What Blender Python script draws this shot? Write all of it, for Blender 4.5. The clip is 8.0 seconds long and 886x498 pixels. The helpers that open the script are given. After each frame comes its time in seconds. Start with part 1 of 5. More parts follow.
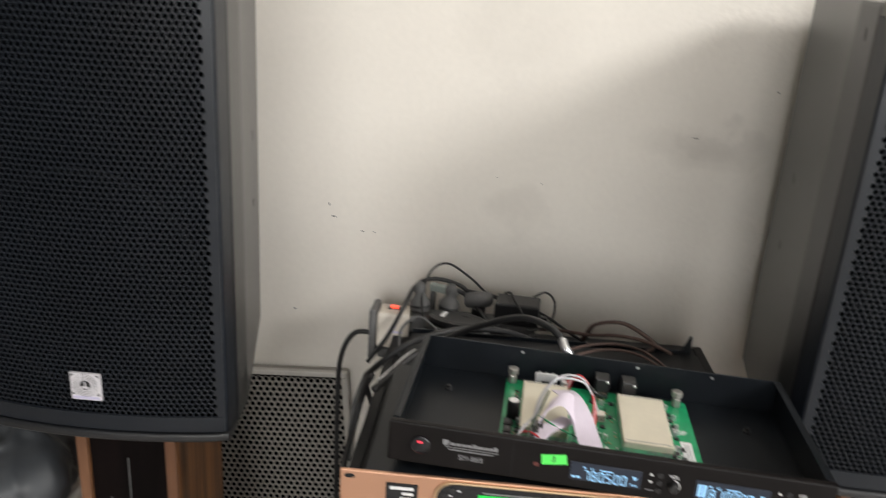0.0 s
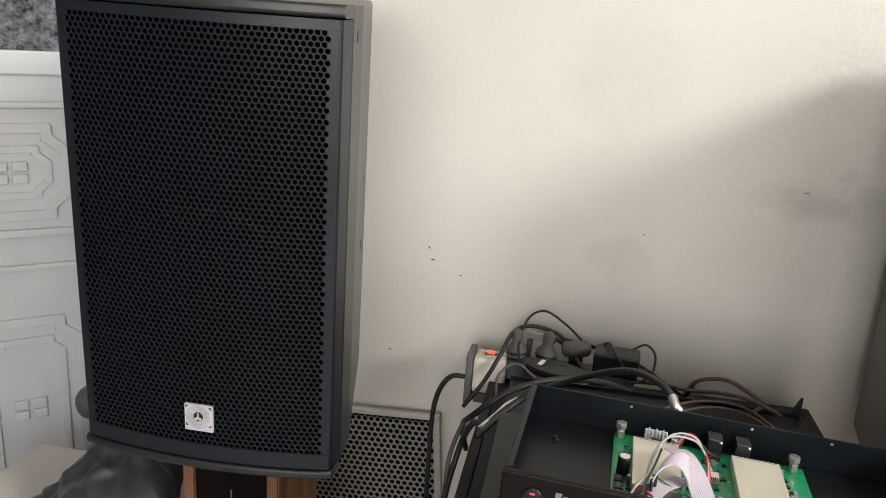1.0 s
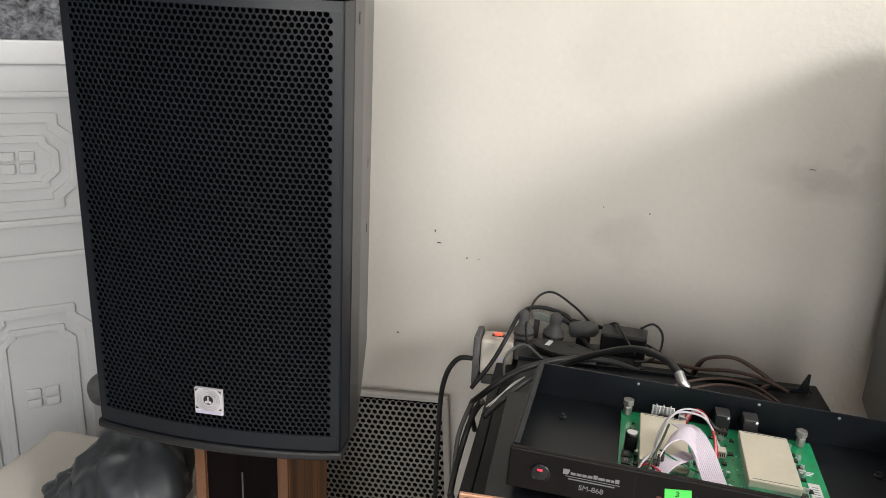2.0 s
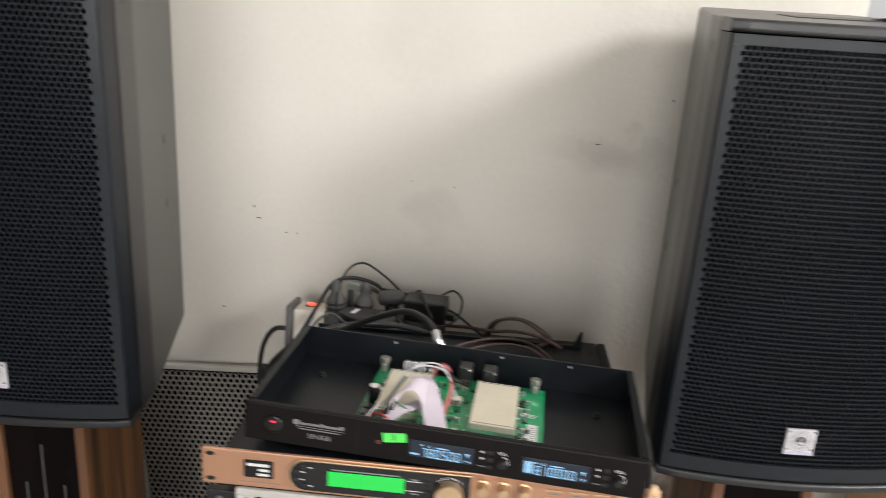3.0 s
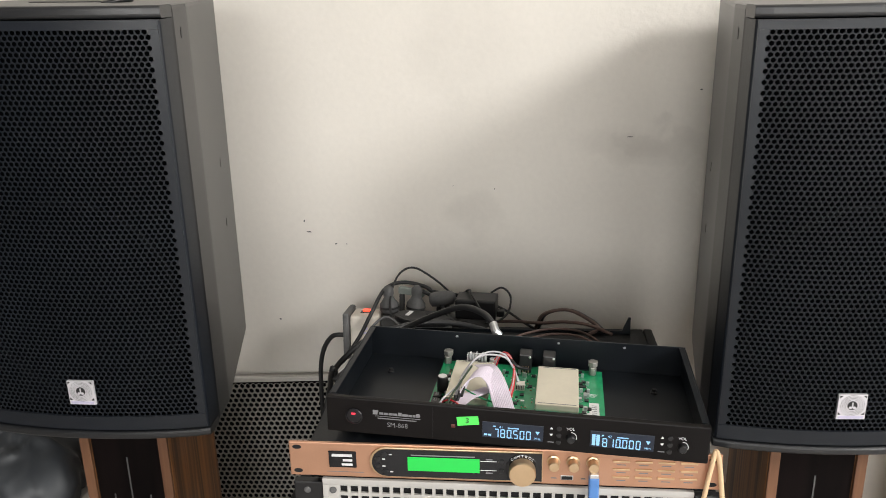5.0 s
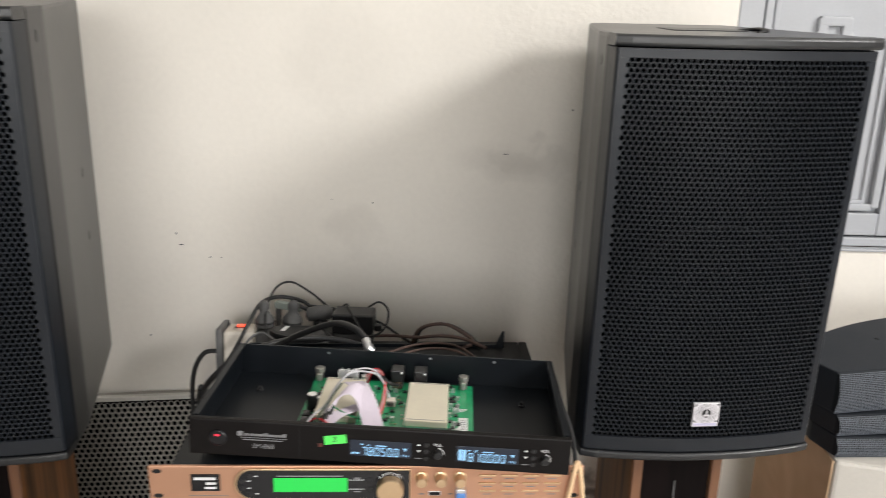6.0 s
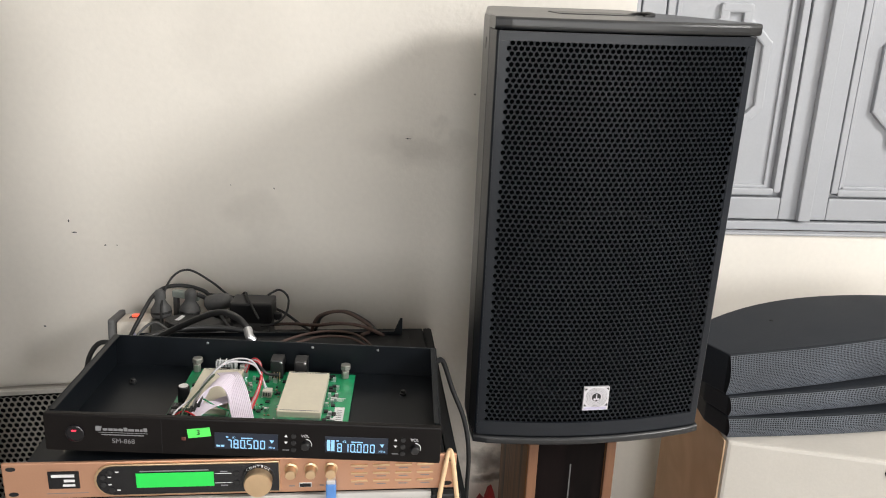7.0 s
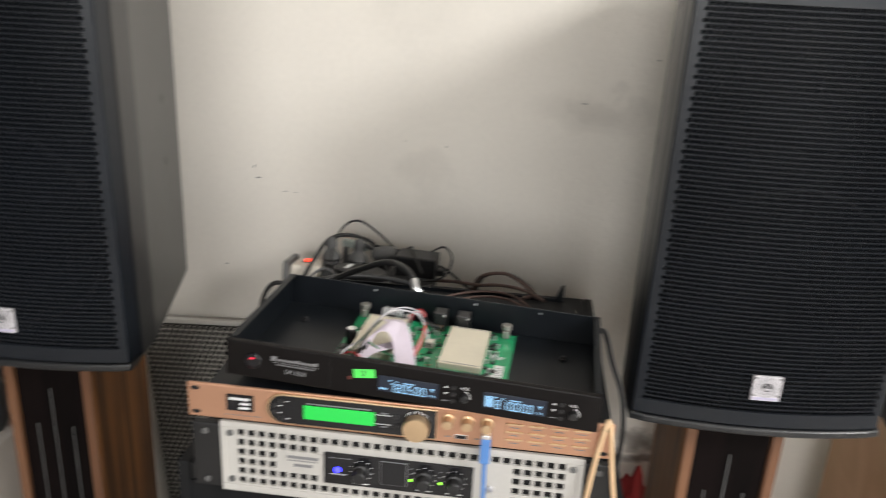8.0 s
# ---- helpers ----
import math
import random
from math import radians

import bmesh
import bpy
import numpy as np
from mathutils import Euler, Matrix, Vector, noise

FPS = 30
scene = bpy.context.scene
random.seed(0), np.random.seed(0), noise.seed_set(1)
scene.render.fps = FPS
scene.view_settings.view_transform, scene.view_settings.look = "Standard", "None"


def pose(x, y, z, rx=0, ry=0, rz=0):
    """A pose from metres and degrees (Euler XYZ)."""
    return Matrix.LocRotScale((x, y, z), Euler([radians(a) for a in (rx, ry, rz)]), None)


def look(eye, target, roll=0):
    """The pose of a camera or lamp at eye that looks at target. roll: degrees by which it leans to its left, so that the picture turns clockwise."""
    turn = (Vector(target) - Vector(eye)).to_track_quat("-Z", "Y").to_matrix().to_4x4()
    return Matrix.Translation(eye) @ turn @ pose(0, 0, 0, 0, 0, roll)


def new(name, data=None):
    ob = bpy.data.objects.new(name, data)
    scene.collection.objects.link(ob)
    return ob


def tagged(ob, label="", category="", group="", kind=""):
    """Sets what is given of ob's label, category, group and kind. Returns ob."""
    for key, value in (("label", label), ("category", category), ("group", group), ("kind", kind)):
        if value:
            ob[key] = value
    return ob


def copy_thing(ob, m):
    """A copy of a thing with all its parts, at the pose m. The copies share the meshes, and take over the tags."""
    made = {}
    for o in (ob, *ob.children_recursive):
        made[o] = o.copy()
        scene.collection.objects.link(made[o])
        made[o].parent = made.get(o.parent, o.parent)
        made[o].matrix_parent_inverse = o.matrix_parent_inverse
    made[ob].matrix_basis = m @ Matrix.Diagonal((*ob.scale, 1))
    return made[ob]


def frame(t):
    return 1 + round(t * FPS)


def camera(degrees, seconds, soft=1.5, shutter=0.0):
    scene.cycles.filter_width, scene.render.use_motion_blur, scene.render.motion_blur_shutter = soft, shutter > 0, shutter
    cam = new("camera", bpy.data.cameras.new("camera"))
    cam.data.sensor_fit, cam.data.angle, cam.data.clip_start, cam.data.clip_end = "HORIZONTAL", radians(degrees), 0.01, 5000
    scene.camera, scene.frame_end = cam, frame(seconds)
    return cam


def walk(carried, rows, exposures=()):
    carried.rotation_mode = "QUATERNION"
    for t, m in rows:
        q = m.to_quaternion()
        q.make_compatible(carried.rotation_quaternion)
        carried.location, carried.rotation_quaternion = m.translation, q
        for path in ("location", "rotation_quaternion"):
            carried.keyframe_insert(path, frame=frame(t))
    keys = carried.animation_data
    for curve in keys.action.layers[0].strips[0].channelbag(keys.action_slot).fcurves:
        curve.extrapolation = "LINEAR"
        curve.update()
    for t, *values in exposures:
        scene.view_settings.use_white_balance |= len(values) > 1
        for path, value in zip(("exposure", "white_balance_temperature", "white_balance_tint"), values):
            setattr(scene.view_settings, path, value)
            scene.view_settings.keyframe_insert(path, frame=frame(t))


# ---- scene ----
cam = camera(58.8, 8.0, soft=0.8, shutter=0.35)
PATH = [
    (0, (0.026, -0.043, 1.306), (-0.174, 1.844, 0.672), 3.3),
    (0.2, (0.003, -0.047, 1.317), (-0.272, 1.796, 0.742), 3.47),
    (0.5, (-0.015, -0.052, 1.326), (-0.355, 1.84, 0.775), 3.7),
    (1, (-0.016, -0.057, 1.314), (-0.413, 1.826, 0.769), 3.6),
    (2.3, (-0.008, -0.063, 1.307), (-0.411, 1.804, 0.713), 2.3),
    (2.5, (0.023, -0.066, 1.312), (-0.323, 1.81, 0.709), 2.0),
    (3, (0.187, -0.087, 1.32), (-0.016, 1.806, 0.707), 3.5),
    (3.5, (0.331, -0.116, 1.31), (0.184, 1.776, 0.68), 3.7),
    (4, (0.318, -0.137, 1.307), (0.031, 1.737, 0.673), 0.9),
    (4.2, (0.298, -0.14, 1.314), (-0.057, 1.675, 0.696), 0.05),
    (4.5, (0.23, -0.143, 1.327), (-0.119, 1.728, 0.715), -0.8),
    (4.7, (0.176, -0.147, 1.32), (-0.144, 1.734, 0.722), -1.3),
    (5.8, (0.152, -0.156, 1.33), (0.079, 1.757, 0.752), 1.1),
    (6, (0.186, -0.149, 1.33), (0.186, 1.769, 0.764), 1.4),
    (6.2, (0.219, -0.141, 1.33), (0.249, 1.727, 0.773), 1.34),
    (6.5, (0.244, -0.136, 1.33), (0.349, 1.778, 0.761), 1.4),
    (7, (0.276, -0.135, 1.329), (0.401, 1.769, 0.731), 2.1),
    (7.3, (0.29, -0.134, 1.323), (0.383, 1.716, 0.714), 2.29),
    (7.5, (0.293, -0.133, 1.318), (0.344, 1.763, 0.684), 2.5),
    (7.8, (0.277, -0.131, 1.314), (0.184, 1.707, 0.67), 2.82),
    (8, (0.257, -0.13, 1.312), (-0.003, 1.732, 0.629), 3.0),
]
walk(cam, [(t, look(eye, target, roll)) for t, eye, target, roll in PATH])

# ---- world and light ----
world = bpy.data.worlds.new("world")
scene.world = world
world.use_nodes = True
sky = world.node_tree.nodes.new("ShaderNodeTexSky")
sky.sky_type, sky.sun_disc = "NISHITA", False
sky.sun_elevation, sky.sun_rotation = radians(30), radians(110)
world.node_tree.links.new(sky.outputs["Color"], world.node_tree.nodes["Background"].inputs["Color"])
world.node_tree.nodes["Background"].inputs["Strength"].default_value = 0.1


def area_light(name, eye, target, width, height, watts, colour):
    data = bpy.data.lights.new(name, "AREA")
    data.shape, data.size, data.size_y, data.energy, data.color = "RECTANGLE", width, height, watts, colour
    ob = new(name, data)
    ob.matrix_world = look(eye, target)
    return ob


area_light("window_daylight", (3.55, -1.05, 2.95), (0.0, 1.2, 1.0), 0.95, 0.95, 146, (1.0, 0.982, 0.955))
area_light("door_daylight", (2.3, -3.42, 1.35), (1.2, 1.3, 1.0), 2.0, 2.5, 56, (1.0, 0.98, 0.955))
# added fill lamp behind the camera; softens the shade beside the right speaker
area_light("back_fill", (0.0, -3.42, 1.75), (0.1, 1.3, 1.0), 1.4, 1.4, 68, (1.0, 0.98, 0.95))
scene.view_settings.exposure = 0.0


# ---- materials ----
def material(name, colour, rough=0.6, metal=0.0, vary=0.12, scale=8.0, grain=200.0, bump=0.05, depth=0.002, coat=0.0, spec=0.5, rvar=0.1):
    """Base colour with variation at two scales, and fine relief."""
    m = bpy.data.materials.new(name)
    m.use_nodes = True
    n, l = m.node_tree.nodes, m.node_tree.links
    b = n["Principled BSDF"]
    b.inputs["Roughness"].default_value, b.inputs["Metallic"].default_value = rough, metal
    b.inputs["Coat Weight"].default_value = coat
    b.inputs["Specular IOR Level"].default_value = spec
    tc = n.new("ShaderNodeTexCoord")
    big, fine = n.new("ShaderNodeTexNoise"), n.new("ShaderNodeTexNoise")
    big.inputs["Scale"].default_value, big.inputs["Detail"].default_value = scale, 5
    fine.inputs["Scale"].default_value, fine.inputs["Detail"].default_value = grain, 3
    for t in (big, fine):
        l.new(tc.outputs["Object"], t.inputs["Vector"])
    mixv = n.new("ShaderNodeMath")
    mixv.operation = "MULTIPLY_ADD"
    l.new(fine.outputs["Fac"], mixv.inputs[0])
    mixv.inputs[1].default_value = 0.4
    l.new(big.outputs["Fac"], mixv.inputs[2])
    ramp = n.new("ShaderNodeValToRGB")
    ramp.color_ramp.elements[0].position, ramp.color_ramp.elements[1].position = 0.45, 0.95
    lo, hi = [max(0, c * (1 - vary)) for c in colour], [min(1, c * (1 + vary)) for c in colour]
    ramp.color_ramp.elements[0].color, ramp.color_ramp.elements[1].color = (*lo, 1), (*hi, 1)
    l.new(mixv.outputs[0], ramp.inputs["Fac"])
    l.new(ramp.outputs["Color"], b.inputs["Base Color"])
    rr = n.new("ShaderNodeMapRange")
    rr.inputs["To Min"].default_value, rr.inputs["To Max"].default_value = max(0.03, rough - rvar), min(1, rough + rvar)
    l.new(big.outputs["Fac"], rr.inputs["Value"])
    l.new(rr.outputs["Result"], b.inputs["Roughness"])
    if bump:
        bm_ = n.new("ShaderNodeBump")
        bm_.inputs["Strength"].default_value, bm_.inputs["Distance"].default_value = bump, depth
        l.new(fine.outputs["Fac"], bm_.inputs["Height"])
        l.new(bm_.outputs["Normal"], b.inputs["Normal"])
    return m


def glowing(name, colour, strength, base=(0.02, 0.02, 0.02)):
    m = material(name, base, 0.3, bump=0)
    b = m.node_tree.nodes["Principled BSDF"]
    b.inputs["Emission Color"].default_value, b.inputs["Emission Strength"].default_value = (*colour, 1), strength
    return m


def wood(name, dark, light, rough=0.45, along=(14, 14, 0.9)):
    m = material(name, light, rough, bump=0.08)
    n, l = m.node_tree.nodes, m.node_tree.links
    tc, mp, no = n.new("ShaderNodeTexCoord"), n.new("ShaderNodeMapping"), n.new("ShaderNodeTexNoise")
    mp.inputs["Scale"].default_value = along
    no.inputs["Scale"].default_value, no.inputs["Detail"].default_value, no.inputs["Distortion"].default_value = 3.0, 8, 1.2
    ra = n.new("ShaderNodeValToRGB")
    ra.color_ramp.elements[0].position, ra.color_ramp.elements[1].position = 0.35, 0.65
    ra.color_ramp.elements[0].color, ra.color_ramp.elements[1].color = (*dark, 1), (*light, 1)
    l.new(tc.outputs["Object"], mp.inputs["Vector"])
    l.new(mp.outputs["Vector"], no.inputs["Vector"])
    l.new(no.outputs["Fac"], ra.inputs["Fac"])
    l.new(ra.outputs["Color"], n["Principled BSDF"].inputs["Base Color"])
    return m


def plaster(name, colour, smudges):
    """Painted plaster: rolled-on relief, blotches, and smudges (x, z, half width, half height, darkening)."""
    m = material(name, colour, 0.85, vary=0.05, scale=2.5, grain=90, bump=0.0)
    n, l = m.node_tree.nodes, m.node_tree.links
    b = n["Principled BSDF"]
    tc = n.new("ShaderNodeTexCoord")
    # relief: orange peel plus rare trowel marks
    fine, coarse = n.new("ShaderNodeTexNoise"), n.new("ShaderNodeTexNoise")
    fine.inputs["Scale"].default_value, fine.inputs["Detail"].default_value = 120, 4
    coarse.inputs["Scale"].default_value, coarse.inputs["Detail"].default_value = 26, 6
    coarse.inputs["Distortion"].default_value = 0.6
    add = n.new("ShaderNodeMath")
    add.operation = "MULTIPLY_ADD"
    l.new(tc.outputs["Object"], fine.inputs["Vector"])
    l.new(tc.outputs["Object"], coarse.inputs["Vector"])
    l.new(coarse.outputs["Fac"], add.inputs[0])
    add.inputs[1].default_value = 1.6
    l.new(fine.outputs["Fac"], add.inputs[2])
    bump = n.new("ShaderNodeBump")
    bump.inputs["Strength"].default_value, bump.inputs["Distance"].default_value = 0.26, 0.0022
    where, zone = n.new("ShaderNodeSeparateXYZ"), n.new("ShaderNodeMapRange")
    l.new(tc.outputs["Object"], where.inputs[0])
    zone.interpolation_type = "SMOOTHSTEP"
    zone.inputs["From Min"].default_value, zone.inputs["From Max"].default_value = 0.18, 0.42
    zone.inputs["To Min"].default_value, zone.inputs["To Max"].default_value = 0.35, 1.6
    l.new(where.outputs["X"], zone.inputs["Value"])
    fade, span = n.new("ShaderNodeMapRange"), n.new("ShaderNodeMath")
    fade.interpolation_type = "SMOOTHSTEP"
    fade.inputs["From Min"].default_value, fade.inputs["From Max"].default_value = 0.52, 0.64
    fade.inputs["To Min"].default_value, fade.inputs["To Max"].default_value = 1.0, 0.15
    l.new(where.outputs["X"], fade.inputs["Value"])
    span.operation = "MULTIPLY"
    l.new(zone.outputs["Result"], span.inputs[0])
    l.new(fade.outputs["Result"], span.inputs[1])
    blister = n.new("ShaderNodeMath")
    blister.operation = "MULTIPLY"
    l.new(add.outputs[0], blister.inputs[0])
    l.new(span.outputs[0], blister.inputs[1])
    l.new(blister.outputs[0], bump.inputs["Height"])
    l.new(bump.outputs["Normal"], b.inputs["Normal"])
    warp = n.new("ShaderNodeTexNoise")
    warp.inputs["Scale"].default_value, warp.inputs["Detail"].default_value = 14, 5
    l.new(tc.outputs["Object"], warp.inputs["Vector"])
    shift = n.new("ShaderNodeVectorMath")
    shift.operation = "MULTIPLY_ADD"
    l.new(warp.outputs["Color"], shift.inputs[0])
    shift.inputs[1].default_value = (0.12, 0.12, 0.12)
    l.new(tc.outputs["Object"], shift.inputs[2])
    back = n.new("ShaderNodeVectorMath")
    back.operation = "SUBTRACT"
    l.new(shift.outputs[0], back.inputs[0])
    back.inputs[1].default_value = (0.06, 0.06, 0.06)
    sep = n.new("ShaderNodeSeparateXYZ")
    l.new(back.outputs[0], sep.inputs[0])
    colour_out = n["Color Ramp"].outputs["Color"]
    for x, z, hw, hh, dark in smudges:
        def axis(out, mid, half):
            s = n.new("ShaderNodeMath")
            s.operation = "SUBTRACT"
            l.new(out, s.inputs[0])
            s.inputs[1].default_value = mid
            d = n.new("ShaderNodeMath")
            d.operation = "DIVIDE"
            l.new(s.outputs[0], d.inputs[0])
            d.inputs[1].default_value = half
            p = n.new("ShaderNodeMath")
            p.operation = "MULTIPLY"
            l.new(d.outputs[0], p.inputs[0])
            l.new(d.outputs[0], p.inputs[1])
            return p.outputs[0]
        su = n.new("ShaderNodeMath")
        l.new(axis(sep.outputs["X"], x, hw), su.inputs[0])
        l.new(axis(sep.outputs["Z"], z, hh), su.inputs[1])
        ma = n.new("ShaderNodeMapRange")
        ma.interpolation_type = "SMOOTHSTEP"
        ma.inputs["From Min"].default_value, ma.inputs["From Max"].default_value = 0.0, 1.0
        ma.inputs["To Min"].default_value, ma.inputs["To Max"].default_value = dark * 1.8, 0.0
        l.new(su.outputs[0], ma.inputs["Value"])
        mu = n.new("ShaderNodeMath")
        mu.operation, mu.use_clamp = "MULTIPLY", True
        l.new(ma.outputs["Result"], mu.inputs[0])
        l.new(warp.outputs["Fac"], mu.inputs[1])
        mix = n.new("ShaderNodeMix")
        mix.data_type = "RGBA"
        l.new(mu.outputs[0], mix.inputs["Factor"])
        l.new(colour_out, mix.inputs["A"])
        mix.inputs["B"].default_value = (0.16, 0.14, 0.12, 1)
        colour_out = mix.outputs["Result"]
    l.new(colour_out, b.inputs["Base Color"])
    return m


CREAM = plaster("cream_plaster", (0.76, 0.72, 0.66), [(0.315, 1.072, 0.15, 0.045, 0.11), (0.345, 1.085, 0.09, 0.022, 0.09), (0.02, 0.93, 0.07, 0.05, 0.10), (-0.02, 1.24, 0.14, 0.12, 0.08), (0.47, 0.40, 0.07, 0.030, 1.0), (0.50, 0.355, 0.08, 0.026, 1.0), (0.70, 0.345, 0.10, 0.020, 1.0), (0.69, 0.305, 0.09, 0.022, 1.0)])
WALL = material("room_paint", (0.50, 0.48, 0.45), 0.85, vary=0.05, bump=0.2)
TILE = material("floor_tile", (0.40, 0.375, 0.345), 0.4)
CEIL = material("ceiling_paint", (0.6, 0.59, 0.57), 0.9, vary=0.04)
SHUTTER = material("grey_gloss_paint", (0.365, 0.375, 0.40), 0.42, vary=0.06, scale=5, bump=0.06)
DOORWHITE = material("white_door_paint", (0.58, 0.59, 0.61), 0.4, vary=0.05, scale=6)
CABINET = material("black_textured_paint", (0.0085, 0.0095, 0.0115), 0.33, vary=0.25, grain=900, bump=0.2, depth=0.0005, spec=0.75, rvar=0.03)
GRILLE = material("black_powder_coat", (0.0085, 0.0112, 0.0162), 0.33, vary=0.2, grain=600, bump=0.1, spec=0.42, rvar=0.02)
FOAM = material("black_foam", (0.0014, 0.0018, 0.0024), 0.95, vary=0.3, grain=400, bump=0.3, spec=0.05)
CONE = material("speaker_cone", (0.0024, 0.0027, 0.0033), 0.7, spec=0.08)
SILVER = material("brushed_aluminium", (0.75, 0.75, 0.77), 0.32, 0.9, vary=0.08, grain=500)
BADGEWHITE = material("badge_metal", (0.72, 0.70, 0.74), 0.35, 0.25, vary=0.05, bump=0)
BADGEBLACK = material("badge_black", (0.02, 0.02, 0.022), 0.4)
BADGEVIOLET = material("badge_film", (0.55, 0.52, 0.68), 0.3)
OAK = wood("light_wood_edge", (0.13, 0.055, 0.027), (0.24, 0.115, 0.058))
WALNUT = wood("brown_wood_veneer", (0.075, 0.030, 0.011), (0.34, 0.145, 0.045), 0.38, along=(22, 22, 0.5))
DARKPANEL = wood("dark_brown_front", (0.004, 0.003, 0.003), (0.008, 0.005, 0.005), 0.5)
DARKPANEL.node_tree.nodes["Principled BSDF"].inputs["Specular IOR Level"].default_value = 0.05
STEELBLACK = material("black_steel", (0.0062, 0.0080, 0.0105), 0.36, 0.0, vary=0.25, scale=14, grain=700, bump=0.12, depth=0.0005, spec=0.25)
FRONTBLACK = material("warm_black_panel", (0.0062, 0.0050, 0.0050), 0.42, vary=0.2, scale=20, grain=700, bump=0.05, depth=0.0004, spec=0.16)
GLOSSBLACK = material("gloss_black_plastic", (0.008, 0.008, 0.010), 0.16, vary=0.1, bump=0)
CASEGREY = material("dark_grey_case", (0.010, 0.0105, 0.0115), 0.5, spec=0.22, vary=0.25, scale=10, grain=500, bump=0.2, depth=0.0008)
COPPER = material("copper_anodised", (0.56, 0.31, 0.20), 0.38, 0.6, vary=0.06, grain=500, bump=0.05, depth=0.0004)
GOLD = material("gold_knob", (0.66, 0.47, 0.29), 0.34, 0.8, vary=0.05, bump=0)
AMPWHITE = material("pale_grey_paint", (0.50, 0.485, 0.46), 0.5, vary=0.06, scale=12)
INSIDE = material("dark_inside", (0.006, 0.006, 0.007), 0.8)
MONWHITE = material("off_white_steel", (0.33, 0.31, 0.28), 0.5, vary=0.12, scale=7)
BOXWHITE = material("cream_cabinet_paint", (0.56, 0.53, 0.485), 0.55, vary=0.06, scale=5, bump=0.1)
BOXTAN = wood("raw_board", (0.54, 0.36, 0.22), (0.62, 0.43, 0.28), 0.7, along=(3, 3, 3))
ARRAYTOP = material("line_array_shell", (0.013, 0.016, 0.021), 0.55, spec=0.3, vary=0.2, grain=500, bump=0.3, depth=0.0008)
MESH = material("woven_grille_cloth", (0.085, 0.096, 0.116), 0.5, vary=0.25, grain=900, bump=0.5, depth=0.001)
MESHDARK = material("dark_cloth", (0.010, 0.011, 0.014), 0.8, vary=0.3, grain=300, bump=0.2, spec=0.2)
PCB = material("green_circuit_board", (0.008, 0.29, 0.115), 0.35, vary=0.25, scale=60, grain=400, coat=0.3)
SHIELD = material("tinned_shield", (0.72, 0.67, 0.55), 0.42, 0.35, vary=0.05, scale=30, bump=0.02)
BLACKPLASTIC = material("black_plastic", (0.012, 0.012, 0.013), 0.4, bump=0.05)
CABLE = material("black_cable", (0.016, 0.016, 0.017), 0.5, bump=0)
DUSTYCABLE = material("dusty_brown_cable", (0.098, 0.060, 0.050), 0.7, vary=0.3, scale=40, bump=0)
BLUE = material("blue_cable", (0.09, 0.23, 0.55), 0.4, bump=0)
CORD = material("cream_cord", (0.72, 0.50, 0.30), 0.75, grain=900, bump=0.4)
REDWIRE = material("red_wire", (0.55, 0.025, 0.035), 0.4, bump=0)
PINKWIRE = material("pink_wire", (0.75, 0.32, 0.32), 0.45, bump=0)
WHITEWIRE = material("white_wire", (0.48, 0.47, 0.50), 0.45, bump=0)
RIBBON = material("pale_ribbon_cable", (0.66, 0.59, 0.68), 0.45, vary=0.06, bump=0)
TAPE = material("green_sticker", (0.10, 0.78, 0.12), 0.5, vary=0.04, bump=0)
INK = material("dark_ink", (0.03, 0.05, 0.03), 0.6, bump=0)
PRINT = material("white_print", (0.72, 0.72, 0.73), 0.5, bump=0)
GREYPRINT = material("grey_print", (0.20, 0.20, 0.21), 0.5, bump=0)
PLUGGREY = material("grey_dusty_plastic", (0.10, 0.10, 0.10), 0.6, vary=0.3, scale=30)
CREAMPLASTIC = material("aged_cream_plastic", (0.62, 0.57, 0.50), 0.5, vary=0.12, scale=20)
BAG = material("dark_plastic_bag", (0.036, 0.040, 0.045), 0.42, vary=0.3, scale=9, grain=40, bump=0.25, depth=0.003, spec=0.45)
REDBAG = material("red_cloth", (0.33, 0.025, 0.025), 0.8, vary=0.3, bump=0.4)
GLASSDARK = material("patterned_glass", (0.13, 0.135, 0.15), 0.22, vary=0.95, scale=70, grain=150, bump=1.0, depth=0.012)
LCDGREEN = glowing("green_lcd", (0.0, 1.0, 0.10), 0.78)
LCDBLUE = glowing("lit_blue_segments", (0.35, 0.68, 1.0), 1.15)
LCDBACK = glowing("lcd_glass", (0.04, 0.09, 0.2), 0.10, (0.008, 0.010, 0.016))
LEDRED = glowing("red_led", (1.0, 0.03, 0.07), 1.6)
LEDORANGE = glowing("orange_led", (1.0, 0.07, 0.03), 2.2)
LEDBLUE = glowing("blue_led", (0.03, 0.03, 1.0), 6.0)
LEDGREEN = glowing("green_led", (0.3, 1.0, 0.05), 3.0)


# ---- building tools ----
def mesh_of(bm, name, mats, smooth=False):
    me = bpy.data.meshes.new(name)
    bm.normal_update()
    bm.to_mesh(me)
    bm.free()
    for m in mats if isinstance(mats, (list, tuple)) else [mats]:
        me.materials.append(m)
    if smooth:
        me.polygons.foreach_set("use_smooth", [True] * len(me.polygons))
    return me


def part(name, bm, mat, parent, label="", smooth=False):
    ob = new(name, mesh_of(bm, name, mat, smooth))
    ob.parent = parent
    return tagged(ob, label)


def thing(name, bm, mat, label, category, group="", kind="", smooth=False, m=None):
    ob = new(name, mesh_of(bm, name, mat, smooth))
    if m is not None:
        ob.matrix_world = m
    return tagged(ob, label, category, group, kind)


